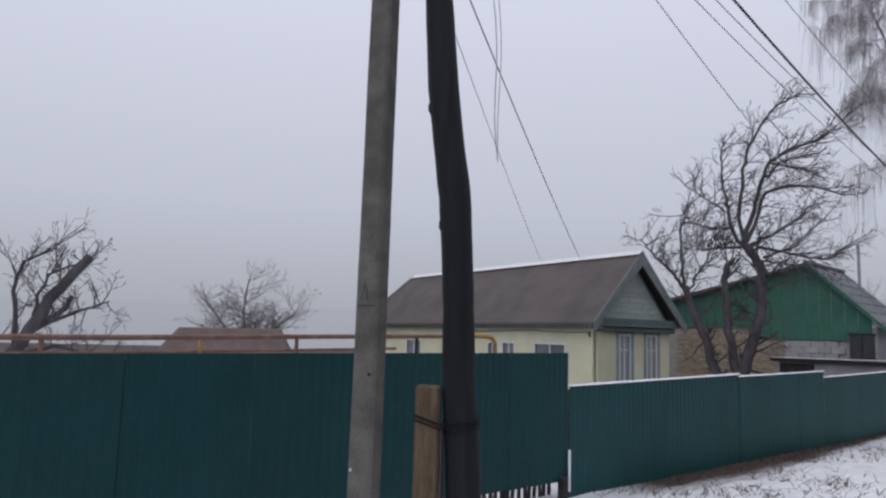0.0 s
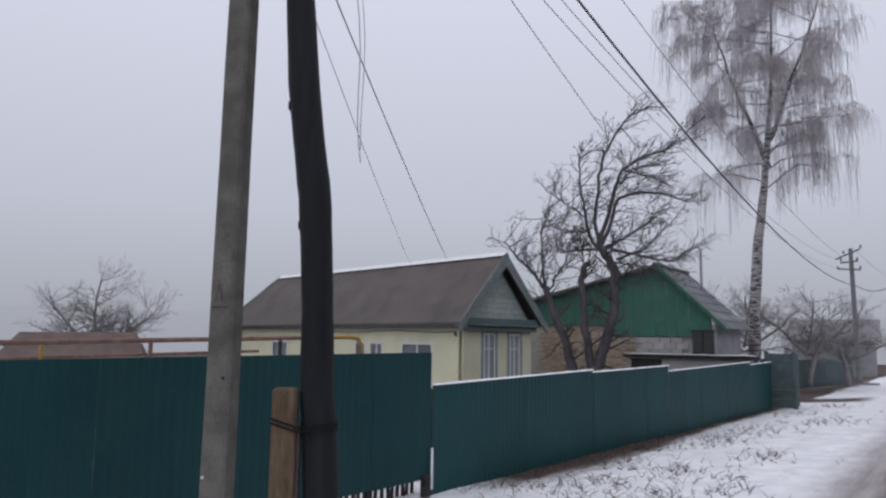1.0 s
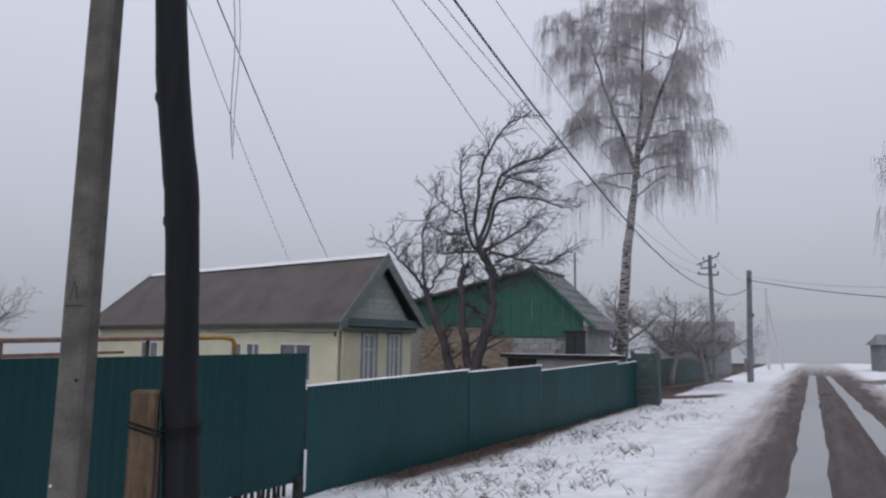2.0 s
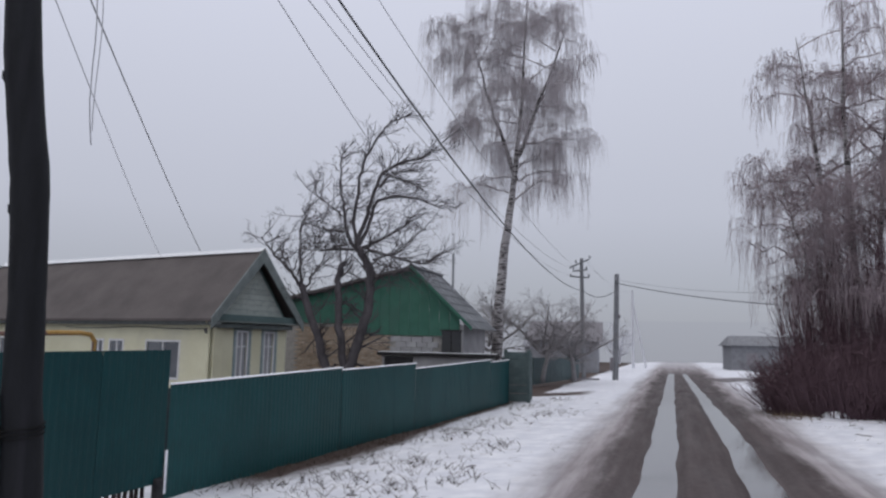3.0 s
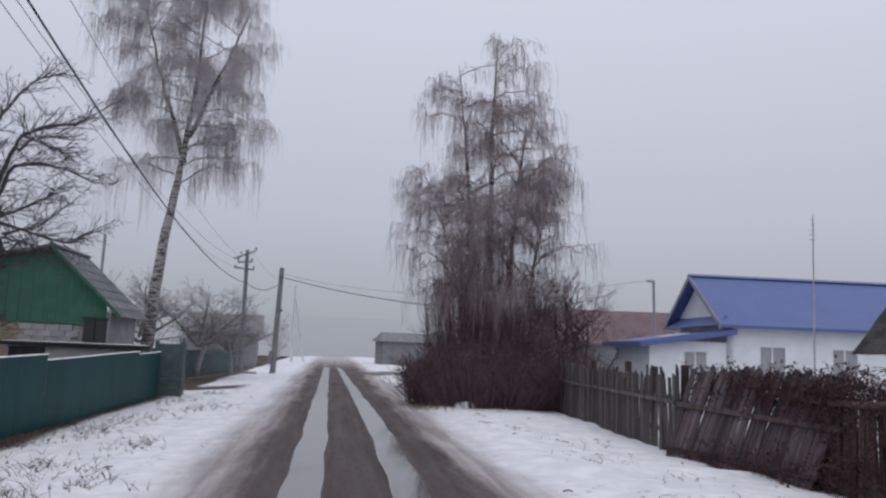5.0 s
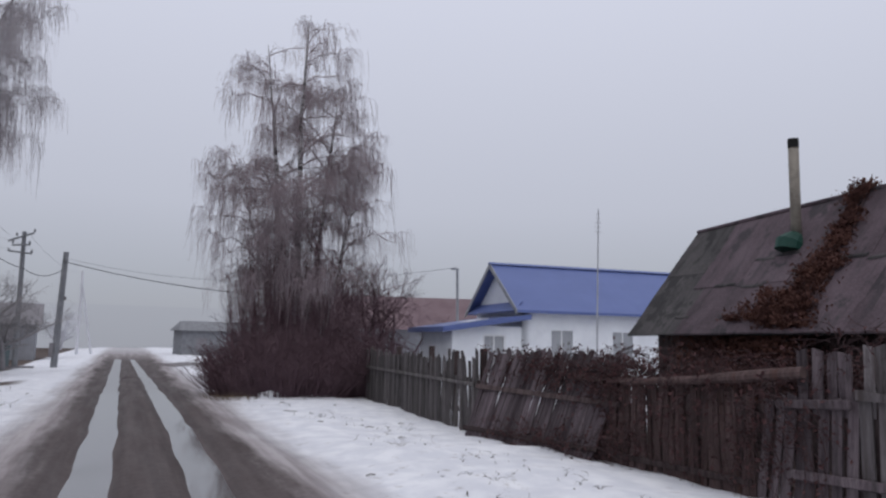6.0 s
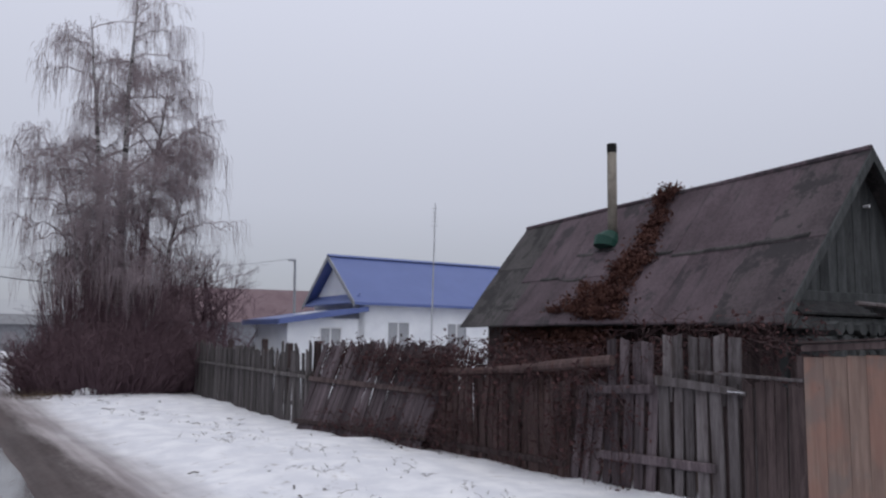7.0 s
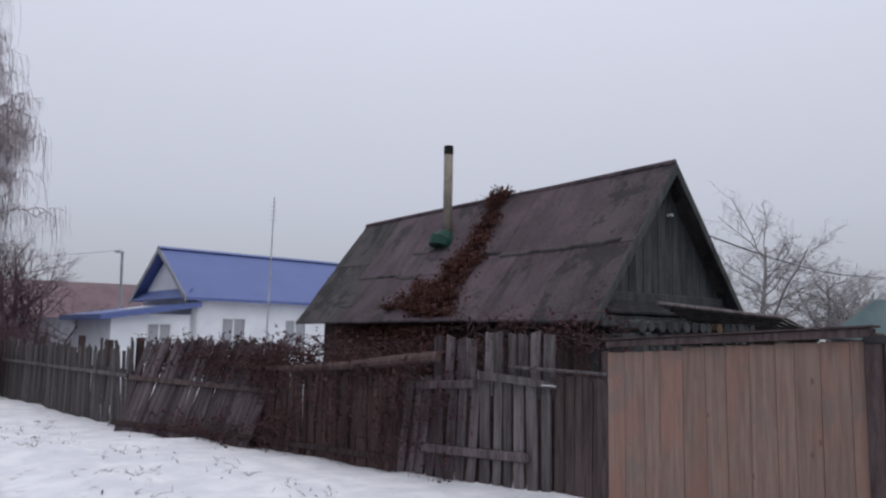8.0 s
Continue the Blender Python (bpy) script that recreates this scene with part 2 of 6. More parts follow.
def felt_roofing(name, dark, light, worn, moss, amount):
    """Old roofing felt: a faded ground, long run-off streaks, blotches of bare bitumen and moss."""
    g = Nodes(name)
    v = g.vec((1, 1, 1), g.rnd)
    ground = g.math("ADD", g.math("MULTIPLY", g.noise(1.1, v, 6.0), 0.6), g.math("MULTIPLY", g.noise(24.0, v, 3.0), 0.4))
    col = g.mix(g.step(ground, 0.36, 0.64), dark, light)
    streak = g.noise(1.7, g.vec((3.2, 0.5, 0.5), g.rnd), 6.0, 0.7)
    col = g.mix(g.math("MULTIPLY", g.step(streak, 0.50, 0.66), 0.65), col, worn)
    blot = g.math("ADD", g.noise(1.35, v, 7.0, 0.68), g.math("MULTIPLY", g.rnd, 0.05))
    col = g.mix(g.math("MULTIPLY", g.step(blot, 0.60 - amount, 0.66 - amount), 0.85), col, worn)
    col = g.mix(g.math("MULTIPLY", g.step(g.noise(4.5, v, 6.0, 0.7), 0.60, 0.70), 0.55), col, moss)
    h = g.n.new("ShaderNodeHueSaturation")
    g.put(h.inputs["Value"], g.math("ADD", g.math("MULTIPLY", g.rnd, 0.30), 0.85))
    g.put(h.inputs["Color"], col)
    g.bump(g.math("ADD", ground, g.math("MULTIPLY", streak, 0.8)), 0.5, 0.02)
    return g.done(h.outputs[0], 0.85, 0.0, 0.2)


M["maroon_roof"] = felt_roofing("maroon_roofing_felt", (0.070, 0.051, 0.060), (0.124, 0.094, 0.108), (0.044, 0.039, 0.044), (0.094, 0.082, 0.086), 0.025)
M["bitumen_roof"] = felt_roofing("worn_maroon_felt", (0.058, 0.046, 0.052), (0.105, 0.083, 0.092), (0.036, 0.034, 0.037), (0.082, 0.077, 0.076), 0.07)
M["mossy_roof"] = felt_roofing("mossy_dark_roofing", (0.050, 0.046, 0.048), (0.092, 0.084, 0.085), (0.030, 0.029, 0.030), (0.076, 0.082, 0.068), 0.06)

g = Nodes("bare_pine_planks")
v = g.vec((1, 1, 1), g.rnd)
grain = g.noise(9.0, g.vec((3.0, 3.0, 0.16), g.rnd), 7.0, 0.68)
patch = g.noise(1.5, g.vec((1, 1, 0.55), g.rnd), 4.0)
col = g.mix(g.step(grain, 0.32, 0.68), (0.172, 0.120, 0.102), (0.258, 0.186, 0.156))
col = g.mix(g.math("MULTIPLY", g.step(patch, 0.47, 0.62), 0.6), col, (0.275, 0.150, 0.118))
col = g.mix(g.math("MULTIPLY", g.step(g.noise(2.1, v, 5.0), 0.54, 0.66), 0.55), col, (0.17, 0.145, 0.135))
knot = g.n.new("ShaderNodeTexVoronoi")
knot.inputs["Scale"].default_value = 1.0
g.l.new(g.vec((6.0, 6.0, 2.6), g.rnd), knot.inputs["Vector"])
col = g.mix(g.math("MULTIPLY", g.step(knot.outputs["Distance"], 0.11, 0.05), 0.6), col, (0.100, 0.052, 0.042))
h = g.n.new("ShaderNodeHueSaturation")
g.put(h.inputs["Value"], g.math("ADD", g.math("MULTIPLY", g.rnd, 0.14), 0.93))
g.put(h.inputs["Color"], col)
g.bump(grain, 0.4, 0.006)
M["gate_wood"] = g.done(h.outputs[0], 0.88, 0.0, 0.18)

g = Nodes("white_birch_bark")
band = g.noise(2.2, g.vec((1.5, 1.5, 9)), 4.0)
low = g.step(g.xyz()[2], 3.6, 1.0)
f = g.math("ADD", g.step(band, 0.48, 0.57), g.math("MULTIPLY", low, g.step(g.noise(5.0), 0.35, 0.55)), True)
M["bark_birch"] = g.done(g.mix(f, (0.36, 0.345, 0.35), (0.07, 0.064, 0.066)), 0.9, 0.0, 0.15)

g = Nodes("window_glass")
M["glass"] = g.done(g.mix(g.noise(2.0), (0.09, 0.10, 0.115), (0.21, 0.225, 0.25)), 0.10, 0.0, 0.6)

g = Nodes("dark_window_glass")
M["dark_glass"] = g.done(g.mix(g.noise(2.0), (0.025, 0.027, 0.03), (0.05, 0.052, 0.056)), 0.25, 0.0, 0.3)

g = Nodes("curtained_glass")
M["curtain"] = g.done(g.mix(g.noise(6.0, g.vec((4, 4, 0.3))), (0.26, 0.27, 0.29), (0.42, 0.43, 0.45)), 0.12, 0.0, 0.5)

g = Nodes("puddle_water")
g.bump(g.noise(3.0), 0.05, 0.01)
M["water"] = g.done(g.mix(g.noise(1.3), (0.10, 0.095, 0.095), (0.13, 0.125, 0.125)), 0.06, 0.0, 0.9)

# snow, slush, mud and soil of the lane and its verges
g = Nodes("lane_and_verge")
X, Y, Z = g.xyz()
n_big, n_mid, n_fine, n_grit = g.noise(0.45), g.noise(2.3), g.noise(9.0), g.noise(45.0)
long_n = g.noise(1.6, g.vec((2.0, 0.13, 1)), 6.0, 0.65)
lane = g.vec((1.0, 0.14, 1.0))
l_big, l_mid = g.noise(0.8, lane), g.noise(2.6, lane)
off = g.math("ADD", g.math("MULTIPLY", g.math("SUBTRACT", l_big, 0.5), 0.9), g.math("MULTIPLY", g.math("SUBTRACT", l_mid, 0.5), 0.7))
across = g.math("ADD", g.math("ABSOLUTE", g.math("SUBTRACT", X, 0.47)), off)
across = g.math("ADD", across, g.math("MULTIPLY", g.math("SUBTRACT", n_fine, 0.5), 0.10))
# past 50 m mud and slush pale out, painting fog over the far lane
mud = g.math("MULTIPLY", g.step(across, 1.72, 1.28), g.math("SUBTRACT", 1.0, g.math("MULTIPLY", g.step(Y, 50.0, 74.0), 0.85)))
slush = g.math("MULTIPLY", g.step(across, 2.75, 1.65), g.math("SUBTRACT", 1.0, g.math("MULTIPLY", g.step(Y, 60.0, 95.0), 0.5)))
side = g.math("MULTIPLY", g.step(g.math("ADD", Y, g.math("MULTIPLY", off, 3.0)), 43.5, 45.0), g.step(g.math("ADD", Y, g.math("MULTIPLY", off, 3.0)), 50.5, 49.0))
side = g.math("MULTIPLY", side, g.step(X, 1.0, 1.6))
drive = g.math("MULTIPLY", g.step(g.math("ADD", Y, g.math("MULTIPLY", off, 2.0)), 29.6, 30.2), g.step(g.math("ADD", Y, g.math("MULTIPLY", off, 2.0)), 33.2, 32.2))
drive = g.math("MULTIPLY", drive, g.step(g.math("ADD", X, off), -3.0, -3.8))
soil = g.math("MULTIPLY", g.step(g.math("ADD", X, g.math("MULTIPLY", off, 0.9)), -5.10, -5.45), g.step(Y, 8.8, 10.5))
yard = g.math("MULTIPLY", g.step(X, 7.35, 7.9), g.step(Y, 15.0, 12.5))
soil = g.math("MAXIMUM", g.math("MAXIMUM", soil, drive), yard)
bare = g.math("MULTIPLY", g.step(g.noise(3.1, None, 7.0, 0.75), 0.57, 0.66), g.step(n_big, 0.36, 0.58))
snow_c = g.mix(g.step(n_mid, 0.35, 0.7), (0.62, 0.63, 0.68), (0.76, 0.765, 0.80))
snow_c = g.mix(g.math("MULTIPLY", bare, 0.6), snow_c, (0.22, 0.19, 0.165))
slush_c = g.mix(g.step(long_n, 0.36, 0.66), (0.16, 0.13, 0.13), (0.34, 0.305, 0.31))
track_n = g.noise(1.6, g.vec((3.2, 0.12, 1)), 5.0, 0.6)
mud_c = g.mix(g.step(g.math("ADD", g.math("MULTIPLY", track_n, 0.65), g.math("MULTIPLY", n_fine, 0.35)), 0.30, 0.70), (0.042, 0.031, 0.031), (0.096, 0.076, 0.076))
soil_c = g.mix(n_fine, (0.035, 0.024, 0.021), (0.10, 0.068, 0.058))
col = g.mix(g.math("MULTIPLY", slush, 0.9), snow_c, slush_c)
col = g.mix(g.math("MAXIMUM", mud, g.math("MULTIPLY", side, 0.85)), col, mud_c)
col = g.mix(soil, col, soil_c)
rough = g.math("SUBTRACT", 0.85, g.math("MULTIPLY", mud, g.math("MULTIPLY", g.step(l_mid, 0.3, 0.7), 0.18)))
drawn = g.noise(7.0, g.vec((1.6, 0.3, 1.0)))
g.bump(g.math("ADD", g.math("MULTIPLY", drawn, 0.75), g.math("MULTIPLY", n_grit, 0.25)), 0.22, 0.006)
M["ground"] = g.done(col, rough, 0.0, 0.3)

# distance: an added glowing sheet in the fog's colour closes the view
g = Nodes("glowing_fog_backdrop")
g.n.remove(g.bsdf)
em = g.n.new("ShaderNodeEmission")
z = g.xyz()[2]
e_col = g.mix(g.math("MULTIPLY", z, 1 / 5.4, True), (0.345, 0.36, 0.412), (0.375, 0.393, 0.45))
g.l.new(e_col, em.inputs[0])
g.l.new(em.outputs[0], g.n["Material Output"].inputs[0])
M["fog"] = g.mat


# ---- mesh helpers ----
class Shape:
    """Collects vertices and faces for one mesh."""

    def __init__(self):
        self.v, self.f = [], []

    def add(self, verts, faces):
        k = len(self.v)
        self.v += [tuple(p) for p in verts]
        self.f += [tuple(i + k for i in q) for q in faces]
        return self

    def box(self, lo, hi, m=None, bevel=0.0):
        (a, b, c), (d, e, h) = lo, hi
        if bevel <= 0:
            p = [(a, b, c), (d, b, c), (d, e, c), (a, e, c), (a, b, h), (d, b, h), (d, e, h), (a, e, h)]
            q = [(0, 3, 2, 1), (4, 5, 6, 7), (0, 1, 5, 4), (1, 2, 6, 5), (2, 3, 7, 6), (3, 0, 4, 7)]
        else:
            s = bevel
            p = []
            for zz, i in ((c, s), (c + s, 0), (h - s, 0), (h, s)):
                p += [(a + i + s, b + i, zz), (d - i - s, b + i, zz), (d - i, b + i + s, zz), (d - i, e - i - s, zz), (d - i - s, e - i, zz), (a + i + s, e - i, zz), (a + i, e - i - s, zz), (a + i, b + i + s, zz)]
            q = [tuple(range(7, -1, -1)), tuple(range(24, 32))]
            for r in range(3):
                q += [(r * 8 + i, r * 8 + (i + 1) % 8, r * 8 + 8 + (i + 1) % 8, r * 8 + 8 + i) for i in range(8)]
        if m is not None:
            p = [m @ Vector(x) for x in p]
        return self.add(p, q)

    def tube(self, pts, radii, sides=6, caps=True):
        pts = [Vector(p) for p in pts]
        if isinstance(radii, (int, float)):
            radii = [radii] * len(pts)
        n, k = len(pts), len(self.v)
        for i, p in enumerate(pts):
            d = (pts[min(i + 1, n - 1)] - pts[max(i - 1, 0)])
            d = d.normalized() if d.length > 1e-9 else Vector((0, 0, 1))
            ref = Vector((1, 0, 0)) if abs(d.x) < 0.8 else Vector((0, 1, 0))
            u = d.cross(ref).normalized()
            w = d.cross(u)
            for j in range(sides):
                t = 2 * math.pi * j / sides
                q = p + (u * math.cos(t) + w * math.sin(t)) * radii[i]
                self.v.append((q.x, q.y, q.z))
        for i in range(n - 1):
            for j in range(sides):
                a, b = k + i * sides + j, k + i * sides + (j + 1) % sides
                self.f.append((a, b, b + sides, a + sides))
        if caps:
            self.f.append(tuple(k + j for j in range(sides - 1, -1, -1)))
            self.f.append(tuple(k + (n - 1) * sides + j for j in range(sides)))
        return self

    def prism(self, outline, offset):
        """A flat outline pushed along offset."""
        n, o = len(outline), Vector(offset)
        p = [Vector(q) for q in outline]
        return self.add(p + [q + o for q in p], [tuple(range(n - 1, -1, -1)), tuple(range(n, 2 * n))] + [(i, (i + 1) % n, n + (i + 1) % n, n + i) for i in range(n)])

    def mesh(self, name, material, smooth=False):
        me = bpy.data.meshes.new(name)
        me.from_pydata(self.v, [], self.f)
        me.materials.append(material)
        if smooth:
            me.polygons.foreach_set("use_smooth", [True] * len(me.polygons))
        me.update()
        return me


def part(name, shape, material, parent, label="", smooth=False, m=None):
    data = shape if isinstance(shape, bpy.types.Mesh) else shape.mesh(name, material, smooth)
    ob = new(name, data)
    ob.parent = parent
    if m is not None:
        ob.matrix_local = m
    if label:
        tagged(ob, label)
    return ob


def thing(name, m, label, category, group="", kind=""):
    ob = new(name)
    ob.empty_display_size = 0.2
    ob.matrix_world = m
    return tagged(ob, label, category, group, kind)


def solid(name, shape, material, label, category, group="", kind="", smooth=False):
    return tagged(new(name, shape.mesh(name, material, smooth)), label, category, group, kind)


def heading(x, y, z, dx, dy):
    """A pose whose x axis points along (dx, dy)."""
    return pose(x, y, z, 0, 0, math.degrees(math.atan2(dy, dx)))


R = random.Random(7)


# ---- the ground ----
def fence_x(y):
    return -6.0 + (y - 8.4) * 0.0314


def smooth01(t):
    t = min(1.0, max(0.0, t))
    return t * t * (3 - 2 * t)


def rut(x, centre, half):
    return smooth01(1 - abs(x - centre) / half)


def ground_z(x, y):
    z = 0.0
    wob = 0.10 * noise.noise((x * 0.3, y * 0.22, 0.0)) + 0.05 * noise.noise((5.0, y * 1.3, 0.0))
    fine = noise.noise((x * 2.7, y * 2.7, 2.0))
    if -2.6 < x < 3.4:
        sway = 0.07 * noise.noise((y * 0.35, 3.0, 0.0))
        edge = 0.03 * noise.noise((x * 2.5, y * 0.75, 5.0)) + 0.006 * noise.noise((x * 6.0, y * 4.0, 7.0))
        wide = 0.47 if y < 26 else 0.41
        deep = smooth01((y - 2.5) / 3.5) * smooth01((70 - y) / 12)
        shift = x + sway + edge
        right_rut = 1.14 - max(0, y - 20) * 0.012
        dip = max(0.13 * rut(shift, -0.20, wide), 0.12 * rut(shift, right_rut, wide))
        if 31.5 < y < 34.5 and -0.3 < x < 1.9:
            dip = max(dip, 0.10 * rut(y + edge * 4, 33.0, 0.55) * smooth01((1.9 - x) / 0.5))
        z -= deep * dip
        z += 0.030 * rut(x, 0.47, 0.6) + 0.05 * rut(x, -1.15, 0.6) + 0.05 * rut(x, 2.1, 0.6)
        z += 0.005 * noise.noise((x * 3.2, y * 0.5, 2.0)) + 0.001 * noise.noise((x * 9, y * 5, 1.0))
    left = smooth01((-1.7 - x) / 4.0)
    right = smooth01((x - 2.3) / 1.4)
    z += -0.21 * left + (0.09 + wob) * right - 0.10 * smooth01((x - 5.2) / 2.0)
    z += left * (0.35 * wob + 0.018 * fine) + right * 0.02 * fine
    return z


def spaced(stops):
    out = []
    for a, b, s in stops:
        n = max(1, round((b - a) / s))
        out += [a + (b - a) * i / n for i in range(n)]
    return out + [stops[-1][1]]


xs = spaced([(-600, -100, 100), (-100, -20, 10), (-20, -8, 1), (-8, -2.6, 0.22), (-2.6, 3.4, 0.055), (3.4, 9, 0.22), (9, 20, 1), (20, 100, 10), (100, 600, 100)])
ys = spaced([(-300, -50, 50), (-50, -6, 4), (-6, 2, 0.5), (2, 26, 0.10), (26, 60, 0.25), (60, 140, 2), (140, 300, 20), (300, 900, 100)])
nx = len(xs)
gs = Shape()
gs.v = [(x, y, ground_z(x, y)) for y in ys for x in xs]
gs.f = [(j * nx + i, j * nx + i + 1, (j + 1) * nx + i + 1, (j + 1) * nx + i) for j in range(len(ys) - 1) for i in range(nx - 1)]
solid("ground", gs, M["ground"], "snowy verges and a rutted muddy lane", "ground", kind="structure", smooth=True)

for centre, lo, hi in ((-0.20, -0.72, 0.40), (1.10, 0.55, 1.66)):
    ws = Shape()
    yy = [3 + 0.5 * i for i in range(112)]
    for y in yy:
        sh = 0.0 if centre < 0 else -max(0, y - 20) * 0.012
        zz = -0.056 if centre < 0 else -0.058
        ws.v += [(lo + sh, y, zz), (hi + sh, y, zz)]
    ws.f = [(2 * i, 2 * i + 1, 2 * i + 3, 2 * i + 2) for i in range(len(yy) - 1)]
    solid("water", ws, M["water"], "grey rainwater standing in a wheel rut of the lane", "puddle", "flooded wheel ruts", "structure")

# curved sheet that gives off the light of skylit fog
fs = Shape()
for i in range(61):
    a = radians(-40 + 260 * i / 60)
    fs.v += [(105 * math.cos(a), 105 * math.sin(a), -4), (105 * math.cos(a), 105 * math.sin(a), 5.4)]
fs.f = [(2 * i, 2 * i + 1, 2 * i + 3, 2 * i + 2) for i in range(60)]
solid("backdrop", fs, M["fog"], "glowing pale grey sheet standing in for distant fog", "fog", kind="structure")


# ---- left of the lane: sheet-metal fence ----
def sheet(width, h0, h1, drop):
    """A corrugated sheet along x, its top from h0 to h1, its foot at drop."""
    s = Shape()
    period, deep = 0.115, 0.0055
    n = max(1, round(width / period))
    p = width / n
    prof = []
    for i in range(n):
        prof += [(i * p, 0), (i * p + 0.42 * p, 0), (i * p + 0.52 * p, deep), (i * p + 0.88 * p, deep)]
    prof.append((width, 0))
    m = len(prof)
    for x, y in prof:
        s.v += [(x, -y, drop), (x, -y, h0 + (h1 - h0) * x / width)]
    for x, y in prof:
        s.v += [(x, -y + 0.004, drop), (x, -y + 0.004, h0 + (h1 - h0) * x / width)]
    for i in range(m - 1):
        a, b = 2 * i, 2 * m + 2 * i
        s.f += [(a, a + 2, a + 3, a + 1), (b + 1, b + 3, b + 2, b), (a + 1, a + 3, b + 3, b + 1), (b, b + 2, a + 2, a)]
    s.f += [(0, 1, 2 * m + 1, 2 * m), (2 * m - 2, 4 * m - 2, 4 * m - 1, 2 * m - 1)]
    return s


def metal_fence(name, y0, y1, z0, z1, foot, label, snow, material, panel=1.15, xf=fence_x):
    x0, x1 = xf(y0), xf(y1)
    length = math.hypot(x1 - x0, y1 - y0)
    base = heading(x0, y0, 0, x1 - x0, y1 - y0)
    f = thing(name, base, label, "fence", "green sheet-metal fence runs along the lane")
    n = max(1, round(length / panel))
    w = length / n
    for i in range(n):
        a, b = z0 + (z1 - z0) * i / n, z0 + (z1 - z0) * (i + 1) / n
        part("sheet", sheet(w - 0.004, a, b, foot + R.uniform(-0.012, 0.012)), material, f, m=pose(i * w, 0.003 * (i % 2), 0))
    for i in range(0, n + 1, 2):
        part("post", Shape().box((i * w - 0.03, 0.02, -0.5), (i * w + 0.03, 0.08, z0 + (z1 - z0) * i / n - 0.05)), M["mud_trim"], f)
    for z in (0.3, 0.85):
        part("rail", Shape().box((0, 0.015, foot + z * (z0 - foot)), (length, 0.045, foot + z * (z0 - foot) + 0.04)), M["mud_trim"], f)
    if snow:
        s = Shape()
        k = max(2, round(length / 0.25))
        for i in range(k + 1):
            t, hgt = i / k, 0.022 + 0.010 * noise.noise((y0 + i * 0.8, 1.0, 0.0))
            z = z0 + (z1 - z0) * t
            s.v += [(length * t, -0.026, z), (length * t, -0.018, z + hgt), (length * t, 0.014, z + hgt * 1.1), (length * t, 0.022, z)]
        s.f = [(4 * i + j, 4 * i + 4 + j, 4 * i + 5 + j, 4 * i + 1 + j) for i in range(k) for j in range(3)]
        s.f += [(0, 1, 2, 3), (4 * k + 3, 4 * k + 2, 4 * k + 1, 4 * k)]
        tagged(new("snow_cap", s.mesh("snow_cap", M["snow"], True)), "thin ridge of snow lying on the fence top", "snow", "", "stuff").matrix_world = base
    return f


metal_fence("tall_fence", -4.0, 8.40, 1.52, 1.62, 0.02, "tall dark green corrugated steel fence with a gap below", False, M["near_green_sheet"])
metal_fence("low_fence", 8.43, 13.18, 1.19, 1.285, -0.22, "low green corrugated fence with snow along its top", True, M["hazed_green_sheet"])
metal_fence("low_fence", 13.20, 16.98, 1.245, 1.30, -0.23, "low green corrugated fence with snow along its top", True, M["hazed_green_sheet"])
metal_fence("low_fence", 17.00, 23.58, 1.18, 1.295, -0.22, "low green corrugated fence with snow along its top", True, M["hazed_green_sheet"])
metal_fence("low_fence", 23.60, 26.00, 1.215, 1.27, -0.22, "low green corrugated fence with snow along its top", True, M["hazed_green_sheet"])

# old pickets that show below the tall fence, and the post at its end
pf = thing("picket_fence", heading(fence_x(4) - 0.25, 4, 0, 0.0314, 1), "row of dark old pickets behind the tall green fence", "fence")
x = 0.0
while x < 4.35:
    part("picket", Shape().box((x, 0, -0.35), (x + 0.055, 0.025, 0.5 + R.uniform(-0.1, 0.1)), None, 0.004), M["dark_wood"], pf, m=pose(0, 0, 0, R.uniform(-2, 2), R.uniform(-2, 2), 0))
    x += R.uniform(0.085, 0.12)
part("rail", Shape().box((0, 0.03, 0.10), (4.4, 0.07, 0.15)), M["dark_wood"], pf)
ep = thing("fence_post", pose(fence_x(8.43) + 0.03, 8.38, 0), "dark wooden end post of the tall fence", "post")
part("shaft", Shape().box((-0.09, -0.02, -0.4), (-0.03, 0.06, 1.15), None, 0.01), M["mud_trim"], ep)
part("foot", Shape().box((-0.06, -0.16, -0.4), (0.03, -0.04, 0.08), None, 0.012), M["mud_trim"], ep)
# added strip imitates the bright snow behind, showing through the fence gap
part("snow_streak", Shape().box((0.0, -0.02, -0.12), (0.02, 0.02, 0.40), None, 0.004), M["snow"], ep, "white strip standing in for snow seen through the gap")

# grey gate wing at the end of the low fence
gw = thing("yard_gate", pose(-5.45, 26.05, 0, 0, 0, 0), "grey-green yard gate of ribbed panels between square posts", "gate")
for k, (x0, x1, y0) in enumerate(((-0.15, 0.62, 0.1), (0.66, 0.70, 0.1))):
    part("post", Shape().box((x0 - 0.06, y0 - 0.06, -0.3), (x0 + 0.06, y0 + 0.06, 1.62), None, 0.01), M["gate_far_sheet"], gw)
for i in range(6):
    part("panel", Shape().box((-0.09, 0.08, -0.15 + i * 0.285), (0.60, 0.115, -0.15 + i * 0.285 + 0.268), None, 0.008), M["gate_far_sheet"], gw)
part("wing", Shape().box((0.66, 0.12, -0.12), (0.70, 0.6, 1.55), None, 0.008), M["gate_far_sheet"], gw)
for i in range(4):
    part("rib", Shape().box((0.70, 0.2, 0.1 + i * 0.38), (0.735, 0.55, 0.14 + i * 0.38)), M["gate_far_sheet"], gw)


